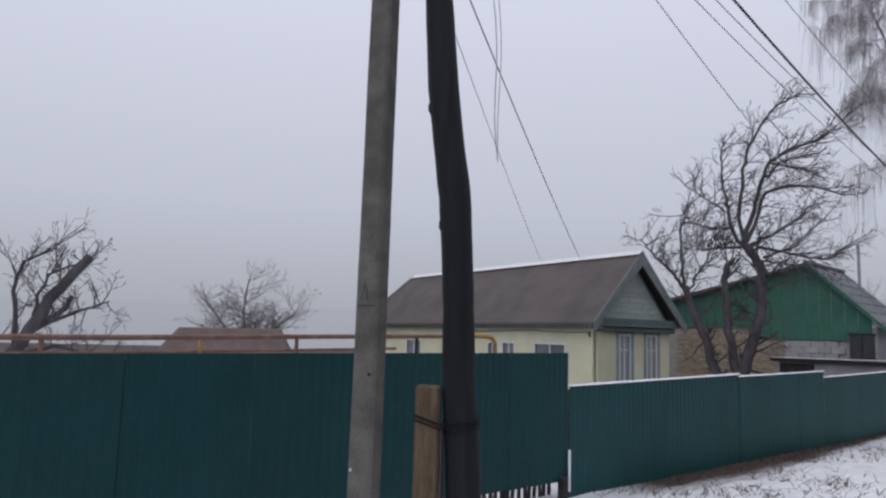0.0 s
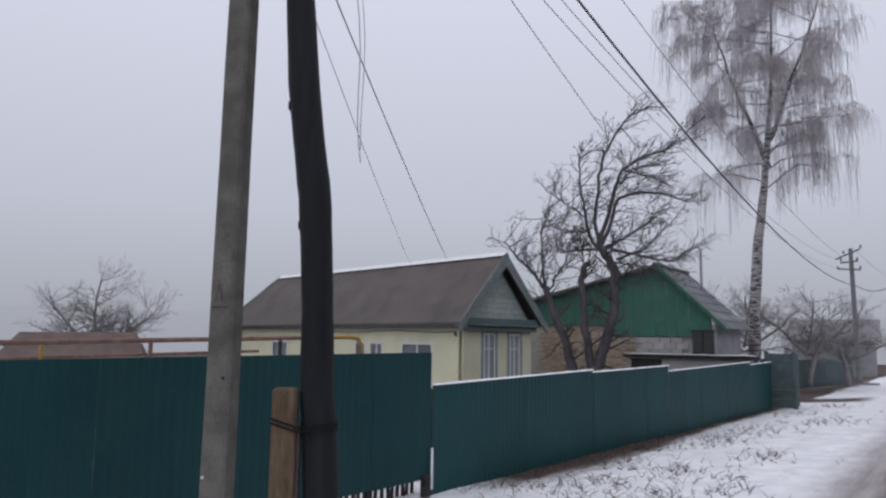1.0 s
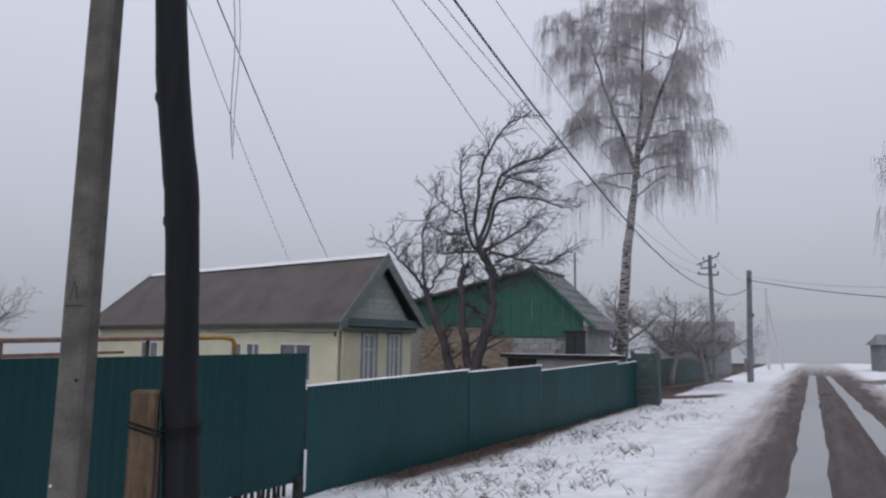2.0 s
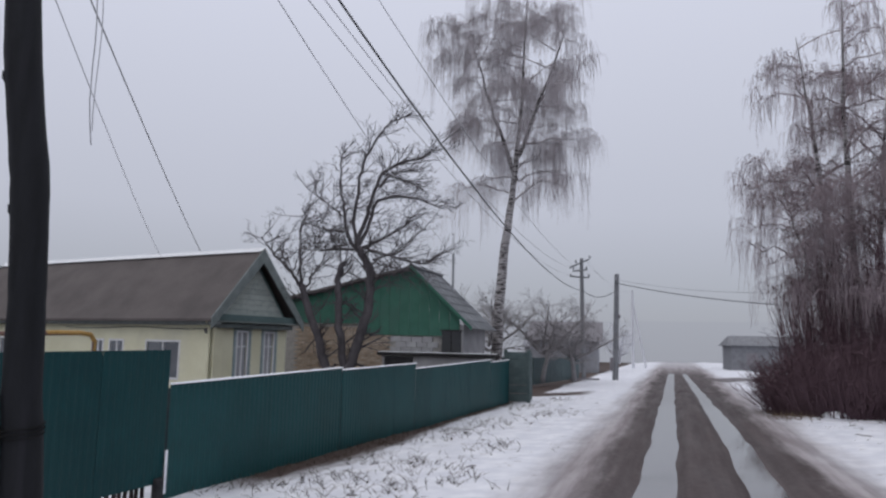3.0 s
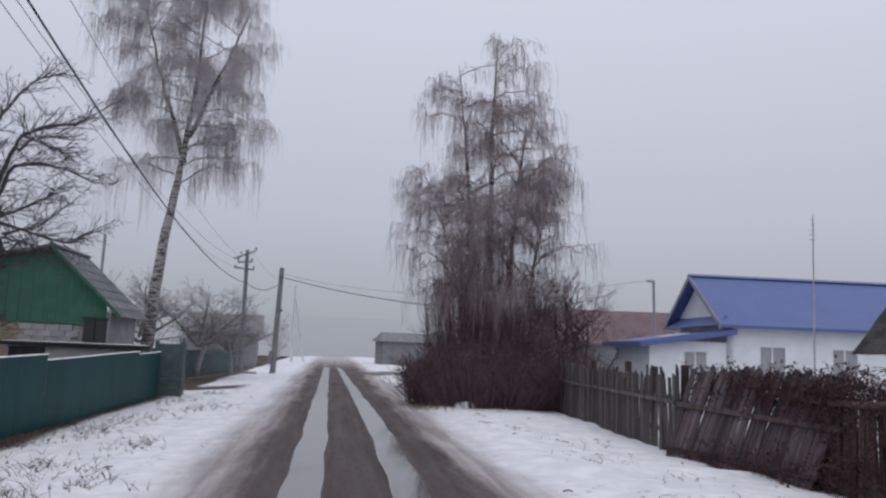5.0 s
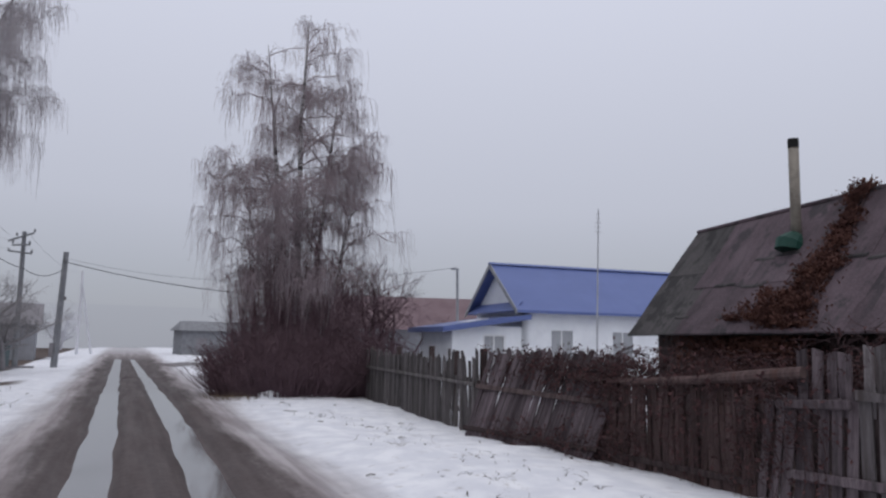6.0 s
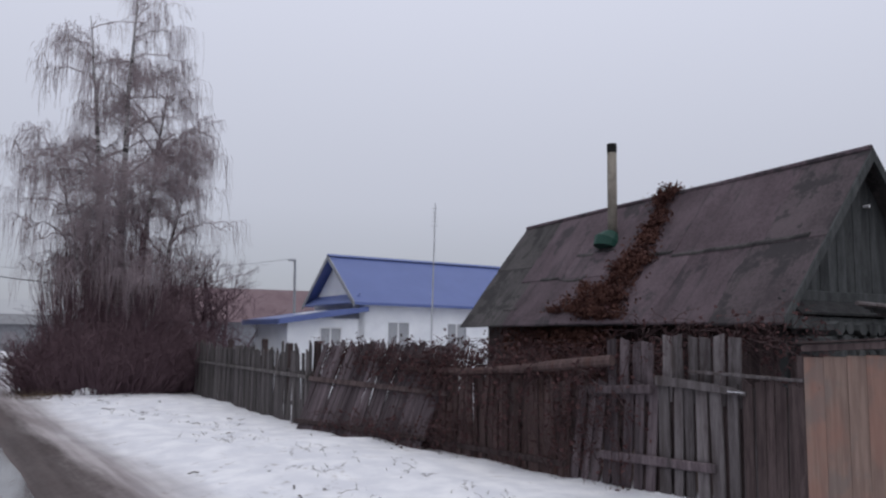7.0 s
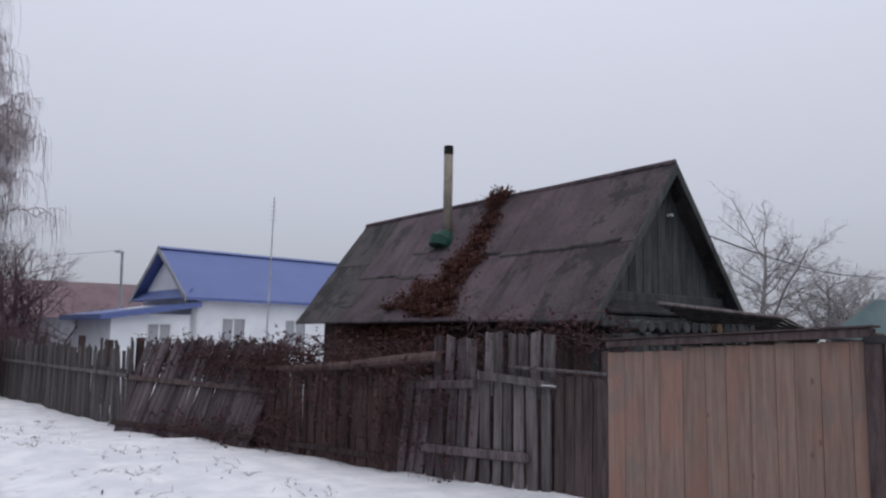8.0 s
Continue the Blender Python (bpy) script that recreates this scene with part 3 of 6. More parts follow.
# ---- the three posts by the camera ----
cp = thing("concrete_pole", pose(-4.36, 3.72, -0.12, 0, 0, 20), "grey weathered concrete utility pole with chamfered edges", "utility pole")
s = Shape()
rings = 16
for i in range(rings + 1):
    t = i / rings
    a = 0.096 - 0.018 * t
    c = 0.022
    bx = 0.055 * t
    for px, py in ((-a + c, -a), (a - c, -a), (a, -a + c), (a, a - c), (a - c, a), (-a + c, a), (-a, a - c), (-a, -a + c)):
        j = 0.0025 * noise.noise((px * 20, py * 20, i * 1.7))
        s.v.append((px + bx + j, py * 0.86 + j, t * 8.6))
for i in range(rings):
    s.f += [(i * 8 + j, i * 8 + (j + 1) % 8, i * 8 + 8 + (j + 1) % 8, i * 8 + 8 + j) for j in range(8)]
s.f.append(tuple(range(rings * 8, rings * 8 + 8)))
part("shaft", s, M["concrete"], cp)
# surface strip coloured dark like the shade in a scored groove
s = Shape()
s.box((-0.062, -0.0812, 2.088), (0.072, -0.0775, 2.096))
part("groove", s, M["mud_trim"], cp, "dark scored line")
for x0, z0, x1, z1 in ((-0.03, 2.13, 0.0, 2.25), (0.0, 2.25, 0.02, 2.13), (0.02, 2.13, 0.02, 2.22)):
    part("engraved_mark", Shape().tube([(x0, -0.0775, z0), (x1, -0.0775, z1)], 0.004, 5), M["engraved_shade"], cp, "thin engraved line")
# flat black disc for the shaded hole; nothing is bored
part("bolt_hole", Shape().tube([(0.060, -0.0835, 1.62), (0.060, -0.077, 1.62)], 0.011, 8), M["soot_and_shade"], cp)
part("bolt_hole", Shape().tube([(-0.058, -0.0845, 0.97), (-0.058, -0.078, 0.97)], 0.010, 8), M["white_trim"], cp)

dp = thing("wooden_pole", pose(-3.90, 4.21, -0.12), "bent black tarred wooden utility pole tied to a stub", "utility pole")
s = Shape()
ctrl = [(0.03, 0.02, 0.0, 0.128), (0.02, 0.01, 0.84, 0.124), (-0.005, -0.005, 1.30, 0.120), (-0.02, -0.02, 1.49, 0.118), (-0.03, -0.035, 2.1, 0.112), (-0.045, -0.05, 2.52, 0.113), (-0.065, -0.065, 2.9, 0.118),
        (-0.105, -0.105, 3.31, 0.113), (-0.135, -0.145, 3.72, 0.114), (-0.17, -0.18, 4.39, 0.104), (-0.21, -0.22, 5.3, 0.10), (-0.27, -0.28, 6.6, 0.09), (-0.32, -0.33, 8.2, 0.08)]
pts, rad = [], []
for a, b in zip(ctrl, ctrl[1:]):
    for i in range(4):
        t = i / 4
        pts.append(Vector([a[k] + (b[k] - a[k]) * t for k in range(3)]))
        rad.append(a[3] + (b[3] - a[3]) * t + 0.004 * noise.noise((0, 0, len(rad) * 0.9)))
part("shaft", s.tube(pts, rad, 14), M["tar_wood"], dp, smooth=True)
for z, cx, cy in ((2.68, -0.05, -0.055), (3.55, -0.122, -0.128)):
    k = Shape()
    d = Vector((-0.72, -0.69, 0))
    c = Vector((cx, cy, z))
    k.tube([c + d * 0.078 + Vector((0, 0, -0.05)), c + d * 0.100, c + d * 0.108 + Vector((0, 0, 0.03)), c + d * 0.085 + Vector((0, 0, 0.06))], [0.026, 0.030, 0.022, 0.012], 8)
    part("knot", k, M["tar_wood"], dp, smooth=True)
for z in (1.26, 1.29, 1.32):
    ring = [(-0.005 + 0.126 * math.cos(a), -0.005 + 0.126 * math.sin(a), z + 0.02 * math.sin(a)) for a in [2 * math.pi * i / 20 for i in range(21)]]
    part("wire_tie", Shape().tube(ring, 0.005, 5), M["soot_and_shade"], dp)

st = thing("wooden_stub", pose(-4.07, 4.04, -0.13, 0, 0, 40), "short brown wooden stub post beside the black pole", "post")
s = Shape()
s.box((-0.085, -0.075, -0.2), (0.085, 0.075, 1.56), None, 0.016)
part("shaft", s, M["stub_wood"], st)
for z in (1.27, 1.30):
    part("wire_tie", Shape().tube([(-0.09, -0.08, z + 0.06), (0.09, -0.082, z), (0.20, -0.03, z)], 0.007, 5), M["soot_and_shade"], st)
# added dark strip that imitates the shadow along the stub's edge
part("side_board", Shape().box((0.088, -0.06, -0.2), (0.112, 0.06, 1.30), None, 0.006), M["dark_wood"], st, "dark board standing in for edge shade beside the stub")


# ---- windows and houses ----
def window(parent, m, w, h, frame_mat, bars=1, rail=True, name="window", depth=0.06, pane="glass"):
    """A window in the local xz plane, facing -y, with its lower left corner at m."""
    win = part(name, Shape().box((0.0, 0.02, 0.0), (w, 0.04, h)), M[pane], parent, "window pane", m=m)
    t = 0.06
    s = Shape()
    s.box((-t, -depth / 2, -t), (0.0, depth / 2 + 0.03, h + t)).box((w, -depth / 2, -t), (w + t, depth / 2 + 0.03, h + t))
    s.box((0, -depth / 2, -t), (w, depth / 2 + 0.03, 0)).box((0, -depth / 2, h), (w, depth / 2 + 0.03, h + t))
    part("frame", s, frame_mat, win)
    for i in range(bars):
        xx = w * (i + 1) / (bars + 1)
        part("mullion", Shape().box((xx - 0.025, -0.012, 0), (xx + 0.025, 0.03, h)), frame_mat, win)
    if rail:
        part("glazing_bar", Shape().box((0, -0.010, h * 0.68), (w, 0.028, h * 0.68 + 0.04)), frame_mat, win)
    return win


def wall(parent, name, x0, x1, y, z0, z1, mat, thick=0.2, holes=()):
    """A wall along local x whose face is at y, with openings (x0, x1, z0, z1) cut through."""
    s = Shape()
    cuts = sorted(holes)
    at = x0
    for a, b, c, d in cuts:
        s.box((at, y, z0), (a, y + thick, z1))
        s.box((a, y, z0), (b, y + thick, c)).box((a, y, d), (b, y + thick, z1))
        at = b
    s.box((at, y, z0), (x1, y + thick, z1))
    return part(name, s, mat, parent)


# yellow cottage: local x runs along the ridge away from the street, local y towards the camera
yc = thing("yellow_cottage", Matrix(((-0.977, -0.213, 0, -11.2), (0.213, -0.977, 0, 19.1), (0, 0, 1, -0.25), (0, 0, 0, 1))), "pale yellow single-storey cottage with a brown-grey roof", "house")
EZ, RZ, HW, LEN = 2.53, 4.53, 1.7, 14.2
# side wall that faces the lane's near end (local +y), its openings
side_holes = [(1.55, 2.85), (3.9, 4.45), (4.8, 5.25), (9.6, 10.6)]
s = Shape()
at = 0.25
for a, b in side_holes:
    s.box((at, HW - 0.45, 0), (a, HW - 0.25, EZ + 0.05)).box((a, HW - 0.45, 0), (b, HW - 0.25, 0.95)).box((a, HW - 0.45, 1.92), (b, HW - 0.25, EZ + 0.05))
    at = b
s.box((at, HW - 0.45, 0), (LEN - 0.4, HW - 0.25, EZ + 0.05))
part("side_wall", s, M["yellow_wall"], yc)
for a, b in side_holes:
    window(yc, Matrix.Translation((b, HW - 0.27, 0.95)) @ pose(0, 0, 0, 0, 0, 180), b - a, 0.97, M["white_trim"], 1, False)
# street wall, local x = 0.25
s = Shape()
gh = [(-0.88, -0.54), (0.19, 0.55)]
at = -HW + 0.25
for a, b in gh:
    s.box((0.25, at, 0), (0.45, a, EZ)).box((0.25, a, 0), (0.45, b, 0.95)).box((0.25, a, 2.22), (0.45, b, EZ))
    at = b
s.box((0.25, at, 0), (0.45, HW - 0.25, EZ))
part("street_wall", s, M["yellow_wall"], yc)
part("corner_pilaster", Shape().box((0.20, HW - 0.55, 0), (0.247, HW - 0.24, EZ - 0.03)), M["yellow_wall"], yc)
for a, b in gh:
    w = window(yc, Matrix.Translation((0.27, b, 0.95)) @ pose(0, 0, 0, 0, 0, -90), b - a, 1.27, M["white_trim"], 1, True, pane="curtain")
    part("surround_board", Shape().box((-0.155, -0.045, -0.05), (-0.063, -0.01, 1.32), None, 0.006), M["pale_teal"], w)
    part("surround_board", Shape().box((b - a + 0.063, -0.045, -0.05), (b - a + 0.155, -0.01, 1.32), None, 0.006), M["pale_teal"], w)
    part("lintel_board", Shape().box((-0.17, -0.07, 1.33), (b - a + 0.17, -0.0, 1.43), None, 0.01), M["pale_teal"], w)
    part("lintel_moulding", Shape().box((-0.19, -0.10, 1.432), (b - a + 0.19, -0.0, 1.47), None, 0.01), M["white_trim"], w, "white carved strip")
    part("sill_board", Shape().box((-0.17, -0.09, -0.12), (b - a + 0.17, -0.0, -0.065), None, 0.01), M["white_trim"], w)
s = Shape()
s.box((LEN - 0.6, -HW + 0.25, 0), (LEN - 0.4, HW - 0.45, EZ)).box((0.45, -HW + 0.25, 0), (LEN - 0.6, -HW + 0.45, EZ))
part("rear_walls", s, M["yellow_wall"], yc)
# gable boards
for i in range(11):
    z0 = EZ + 0.18 + i * 0.15
    low, high = [(RZ - 0.40 - q) / (RZ - EZ) * HW for q in (z0, z0 + 0.143)]
    if high > 0.05:
        part("gable_board", Shape().prism([(0.20 - 0.008 * (i % 2), -low, z0), (0.20 - 0.008 * (i % 2), low, z0), (0.20 - 0.008 * (i % 2), high, z0 + 0.143), (0.20 - 0.008 * (i % 2), -high, z0 + 0.143)], (0.03, 0, 0)), M["pale_boards"], yc)
# backing coloured dark so the band inside the barge boards reads as shadow
part("gable_backing", Shape().prism([(0.24, -HW + 0.2, EZ), (0.24, HW - 0.2, EZ), (0.24, 0, RZ - 0.2)], (0.12, 0, 0)), M["teal_trim"], yc)
part("gable_beam", Shape().box((0.02, -HW + 0.05, EZ + 0.0), (0.20, HW - 0.05, EZ + 0.17), None, 0.01), M["teal_trim"], yc)
part("gable_ledge", Shape().box((-0.03, -HW + 0.02, EZ - 0.05), (0.20, HW - 0.02, EZ - 0.006), None, 0.01), M["gable_trim"], yc)
part("cornice", Shape().box((0.10, -HW + 0.15, EZ - 0.20), (0.24, HW - 0.2, EZ - 0.06), None, 0.01), M["gable_trim"], yc)
part("eave_board", Shape().box((0.0, HW - 0.24, EZ - 0.13), (LEN, HW - 0.06, EZ + 0.03), None, 0.012), M["grey_trim"], yc)
part("gutter", Shape().tube([(0.0, HW + 0.02, EZ + 0.02), (LEN, HW + 0.02, EZ - 0.02)], 0.05, 8), M["grey_trim"], yc)
HIP = 1.5
th = 0.07
for sgn in (1, -1):
    o = [(-0.04, sgn * (HW + 0.10), EZ - 0.04), (LEN, sgn * (HW + 0.10), EZ - 0.04), (LEN - HIP, 0, RZ), (-0.04, 0, RZ)]
    part("roof_slope", Shape().prism(o if sgn > 0 else o[::-1], (0, 0, th)), M["roof_brown"], yc)
    k = Shape()
    k.prism([(-0.08, sgn * (HW + 0.14), EZ - 0.24), (-0.08, sgn * (HW + 0.14), EZ + 0.06), (-0.08, 0, RZ + 0.09), (-0.08, 0, RZ - 0.32)], (0.035, 0, 0))
    part("barge_board", k, M["gable_trim"], yc)
part("hip_slope", Shape().prism([(LEN, HW + 0.1, EZ - 0.04), (LEN, -HW - 0.1, EZ - 0.04), (LEN - HIP, 0, RZ)], (0, 0, th)), M["roof_brown"], yc)
part("ridge_cap", Shape().prism([(-0.08, -0.14, RZ + 0.0), (-0.08, 0, RZ + 0.13), (-0.08, 0.14, RZ + 0.0), (-0.08, 0, RZ + 0.09)], (LEN - HIP + 0.13, 0, 0)), M["white_trim"], yc, "snow-dusted pale ridge cap")
part("hip_cap", Shape().tube([(LEN - HIP, 0, RZ + 0.09), (LEN, HW + 0.1, EZ + 0.05)], 0.05, 6), M["grey_trim"], yc)
part("downpipe", Shape().tube([(0.32, HW - 0.02, EZ), (0.32, HW - 0.16, EZ - 0.18), (0.32, HW - 0.16, 0.1)], 0.035, 8), M["yellow_wall"], yc)
part("wall_cable", Shape().tube([(0.3 + i * 0.9, HW - 0.23, EZ - 0.22 - 0.03 * math.sin(i * 1.4)) for i in range(8)], 0.012, 5), M["cable"], yc)
part("wall_lamp", Shape().tube([(0.4, HW - 0.22, EZ - 0.36), (0.4, HW - 0.12, EZ - 0.33), (0.4, HW - 0.12, EZ - 0.24)], [0.02, 0.03, 0.045], 8), M["cable"], yc)

# green-gabled brick house behind the fruit tree
gh2 = thing("green_gabled_house", pose(0, 25.5, 0), "brick and block house with a bright green gable", "house")
PX, PZ = -8.9, 4.42
LX, LZ, RX2, RZ2 = -17.2, 2.55, -6.9, 2.5
D2 = 3.2
nb = 26
for i in range(nb):
    x0, x1 = LX + 0.3 + (RX2 - LX - 0.5) * i / nb, LX + 0.3 + (RX2 - LX - 0.5) * (i + 1) / nb - 0.012
    top = lambda q: (LZ + (PZ - LZ) * (q - LX) / (PX - LX)) if q < PX else (PZ + (RZ2 - PZ) * (q - PX) / (RX2 - PX))
    low = 2.05 if x0 > -11 else 2.45
    part("gable_board", Shape().prism([(x0, 0, low), (x1, 0, low), (x1, 0, max(low + 0.02, top(x1) - 0.03)), (x0, 0, max(low + 0.02, top(x0) - 0.03))], (0, 0.03, 0)), M["green_gable"], gh2)
part("wall_core", Shape().box((-16.8, 0.1, -0.3), (-7.2, D2, 2.45)), M["mortar"], gh2)
th2 = 0.09
part("roof_slope", Shape().prism([(PX, -0.25, PZ), (PX, D2, PZ), (LX - 0.2, D2, LZ - 0.05), (LX - 0.2, -0.25, LZ - 0.05)], (0, 0, th2)), M["roof_brown"], gh2)
rows2 = 7
for i in range(rows2):
    a, b = i / rows2, (i + 1) / rows2 + 0.02
    p = lambda t: (PX + (RX2 + 0.25 - PX) * t, PZ + (RZ2 - 0.2 - PZ) * t)
    (xa, za), (xb, zb) = p(a), p(b)
    for j in range(4):
        y0, y1 = -0.25 + j * (D2 + 0.6) / 4, -0.25 + (j + 1) * (D2 + 0.6) / 4 - 0.01
        part("slate", Shape().prism([(xa, y0, za + 0.02), (xb, y0, zb + 0.055), (xb, y1, zb + 0.055), (xa, y1, za + 0.02)], (0, 0, 0.025)), M["slate"], gh2)
part("barge_board", Shape().prism([(PX, -0.28, PZ + 0.02), (RX2 + 0.3, -0.28, RZ2 - 0.26), (RX2 + 0.3, -0.28, RZ2 - 0.12), (PX, -0.28, PZ + 0.14)], (0, 0.04, 0)), M["green_gable"], gh2)
part("ridge_cap", Shape().tube([(PX, -0.28, PZ + 0.1), (PX, D2 + 0.3, PZ + 0.1)], 0.07, 6), M["slate"], gh2)
part("vent_pipe", Shape().tube([(-8.15, 2.6, 3.6), (-8.15, 2.6, 5.3)], 0.05, 8), M["steel_grey"], gh2)
w2 = part("window", Shape().box((-7.75, -0.02, 1.50), (-7.05, 0.02, 2.22)), M["dark_glass"], gh2, "dark window under the green gable")
part("frame", Shape().box((-7.80, -0.05, 1.45), (-7.0, -0.02, 1.50)).box((-7.80, -0.05, 2.22), (-7.0, -0.02, 2.27)).box((-7.43, -0.04, 1.5), (-7.39, -0.02, 2.22)), M["mud_trim"], w2)

sh = thing("concrete_shed", pose(-7.55, 24.6, 0, 0, 0, -2), "low grey concrete shed with a flat dark roof", "shed")
part("wall", Shape().box((-2.1, 0, -0.3), (1.85, 0.35, 1.36)), M["block_wall"], sh)
part("roof", Shape().box((-2.25, -0.15, 1.36), (1.98, 0.5, 1.46), None, 0.02), M["mud_trim"], sh)
part("roof_snow", Shape().box((-2.2, -0.12, 1.462), (1.95, 0.48, 1.478), None, 0.004), M["snow"], sh)
part("door", Shape().box((-2.0, -0.03, 0.3), (-0.95, 0.0, 1.3), None, 0.01), M["mud_trim"], sh)

# yard gas pipe
gp = thing("gas_pipe", pose(0, 0, 0), "yellow and rusty gas pipe on thin posts in the yard", "pipe")
part("upper_pipe", Shape().tube([(-9.5, -1.0, 1.58), (-9.5, 4, 1.66), (-9.5, 8, 1.76), (-9.5, 10.6, 1.82), (-9.5, 10.85, 1.80), (-9.5, 10.95, 1.70), (-9.5, 10.95, 0.4)], 0.035, 10), M["pipe_rust"], gp, smooth=True)
part("bend", Shape().tube([(-9.5, 9.9, 1.815), (-9.5, 10.6, 1.826), (-9.5, 10.86, 1.80), (-9.5, 10.955, 1.69), (-9.5, 10.955, 1.4)], 0.04, 10), M["pipe_yellow"], gp, "bright yellow bend", smooth=True)
part("lower_pipe", Shape().tube([(-9.62, -1.0, 1.40), (-9.62, 4, 1.47), (-9.62, 8.6, 1.57)], 0.022, 8), M["pipe_rust"], gp)
for y, mname in ((1.3, "pipe_rust"), (3.15, "pipe_rust"), (5.1, "pipe_yellow"), (6.6, "pipe_rust"), (9.0, "mud_trim")):
    part("post", Shape().tube([(-9.55, y, -0.3), (-9.55, y, 1.60 + y * 0.02)], 0.03, 8), M[mname], gp)


# ---- distant left: shed, cottages, fences ----
bs = thing("brown_shed", heading(-22.0, 12.0, -0.2, 0.60, 0.80), "low shed with a rusty brown roof behind the yard", "shed")
part("wall", Shape().box((-1.6, -1.5, 0), (2.2, 1.5, 1.0)), M["shed_brown"], bs)
part("roof", Shape().add([(-1.9, -1.8, 0.85), (2.5, -1.8, 0.85), (2.5, 1.8, 0.85), (-1.9, 1.8, 0.85), (-1.2, 0, 2.08), (1.95, 0, 2.12)], [(0, 1, 5, 4), (1, 2, 5), (2, 3, 4, 5), (3, 0, 4), (3, 2, 1, 0)]), M["shed_brown"], bs)


def far_cottage(m, w, d, eave, ridge, wall_m, roof_m, label, hip=0.0):
    h = thing("far_cottage", m, label, "house", "cottages far down the foggy lane")
    part("wall", Shape().box((-w / 2, -d / 2, -1.5), (w / 2, d / 2, eave)), wall_m, h)
    e = 0.35
    part("roof", Shape().add([(-w / 2 - e, -d / 2 - e, eave - 0.1), (w / 2 + e, -d / 2 - e, eave - 0.1), (w / 2 + e, d / 2 + e, eave - 0.1), (-w / 2 - e, d / 2 + e, eave - 0.1), (-w / 2 - e + hip, 0, ridge), (w / 2 + e - hip, 0, ridge)],
         [(0, 1, 5, 4), (1, 2, 5), (2, 3, 4, 5), (3, 0, 4), (3, 2, 1, 0)]), roof_m, h)
    for i in range(2):
        x = -w / 4 + i * w / 2
        part("window", Shape().box((x - 0.45, -d / 2 - 0.03, eave * 0.35), (x + 0.45, -d / 2 - 0.005, eave * 0.35 + 1.0)), M["far_roof"], h)
    return h


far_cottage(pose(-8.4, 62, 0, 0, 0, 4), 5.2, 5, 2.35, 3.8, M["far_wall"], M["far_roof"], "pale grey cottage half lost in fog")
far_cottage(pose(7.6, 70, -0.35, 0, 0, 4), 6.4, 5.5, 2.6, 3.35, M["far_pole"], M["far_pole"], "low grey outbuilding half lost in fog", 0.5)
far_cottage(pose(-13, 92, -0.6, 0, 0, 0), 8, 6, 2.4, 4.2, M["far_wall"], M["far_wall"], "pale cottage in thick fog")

ff = thing("far_fence", heading(-6.5, 36.8, 0, 1.05, 9.5), "green sheet fence beyond the driveway, coloured pale grey for fog", "fence")
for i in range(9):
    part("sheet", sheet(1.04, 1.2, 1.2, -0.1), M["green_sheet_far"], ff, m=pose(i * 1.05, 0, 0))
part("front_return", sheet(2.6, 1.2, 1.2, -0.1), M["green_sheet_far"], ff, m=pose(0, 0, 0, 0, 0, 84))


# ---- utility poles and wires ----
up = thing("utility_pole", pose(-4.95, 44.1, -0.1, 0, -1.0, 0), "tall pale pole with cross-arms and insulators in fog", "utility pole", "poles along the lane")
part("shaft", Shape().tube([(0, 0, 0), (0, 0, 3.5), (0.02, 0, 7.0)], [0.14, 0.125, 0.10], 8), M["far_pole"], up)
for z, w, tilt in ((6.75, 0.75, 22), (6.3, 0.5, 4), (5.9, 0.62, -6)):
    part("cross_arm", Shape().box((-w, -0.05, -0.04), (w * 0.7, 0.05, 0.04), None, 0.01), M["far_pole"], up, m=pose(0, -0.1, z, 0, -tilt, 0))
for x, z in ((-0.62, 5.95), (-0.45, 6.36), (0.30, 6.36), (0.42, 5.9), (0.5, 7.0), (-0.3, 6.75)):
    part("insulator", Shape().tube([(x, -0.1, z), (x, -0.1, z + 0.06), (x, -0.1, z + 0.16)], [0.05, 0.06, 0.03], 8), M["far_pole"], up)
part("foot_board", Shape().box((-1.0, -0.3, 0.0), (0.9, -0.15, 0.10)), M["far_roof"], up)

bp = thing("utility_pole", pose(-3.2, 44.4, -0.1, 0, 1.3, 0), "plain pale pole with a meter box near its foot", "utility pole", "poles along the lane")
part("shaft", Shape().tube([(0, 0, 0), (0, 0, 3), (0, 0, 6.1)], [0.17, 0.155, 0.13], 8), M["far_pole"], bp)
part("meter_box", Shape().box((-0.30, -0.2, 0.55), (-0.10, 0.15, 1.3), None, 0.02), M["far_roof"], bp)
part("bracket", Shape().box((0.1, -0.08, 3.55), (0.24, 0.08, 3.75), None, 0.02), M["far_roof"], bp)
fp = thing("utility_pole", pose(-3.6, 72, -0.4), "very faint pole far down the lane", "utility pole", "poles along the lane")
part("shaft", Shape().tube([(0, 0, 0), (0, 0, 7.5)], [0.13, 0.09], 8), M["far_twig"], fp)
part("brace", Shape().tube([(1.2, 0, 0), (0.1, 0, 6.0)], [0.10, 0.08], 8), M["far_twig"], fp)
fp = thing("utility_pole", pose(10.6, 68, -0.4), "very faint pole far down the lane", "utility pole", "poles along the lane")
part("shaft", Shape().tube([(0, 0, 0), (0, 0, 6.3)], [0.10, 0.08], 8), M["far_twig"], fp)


def wire(a, b, sag, r, material, label="thin overhead wire strung between poles", name="overhead_wire", n=24):
    a, b = Vector(a), Vector(b)
    pts = [a.lerp(b, i / n) - Vector((0, 0, sag * 4 * (i / n) * (1 - i / n))) for i in range(n + 1)]
    return solid(name, Shape().tube(pts, r, 5), material, label, "wire", "overhead wires")


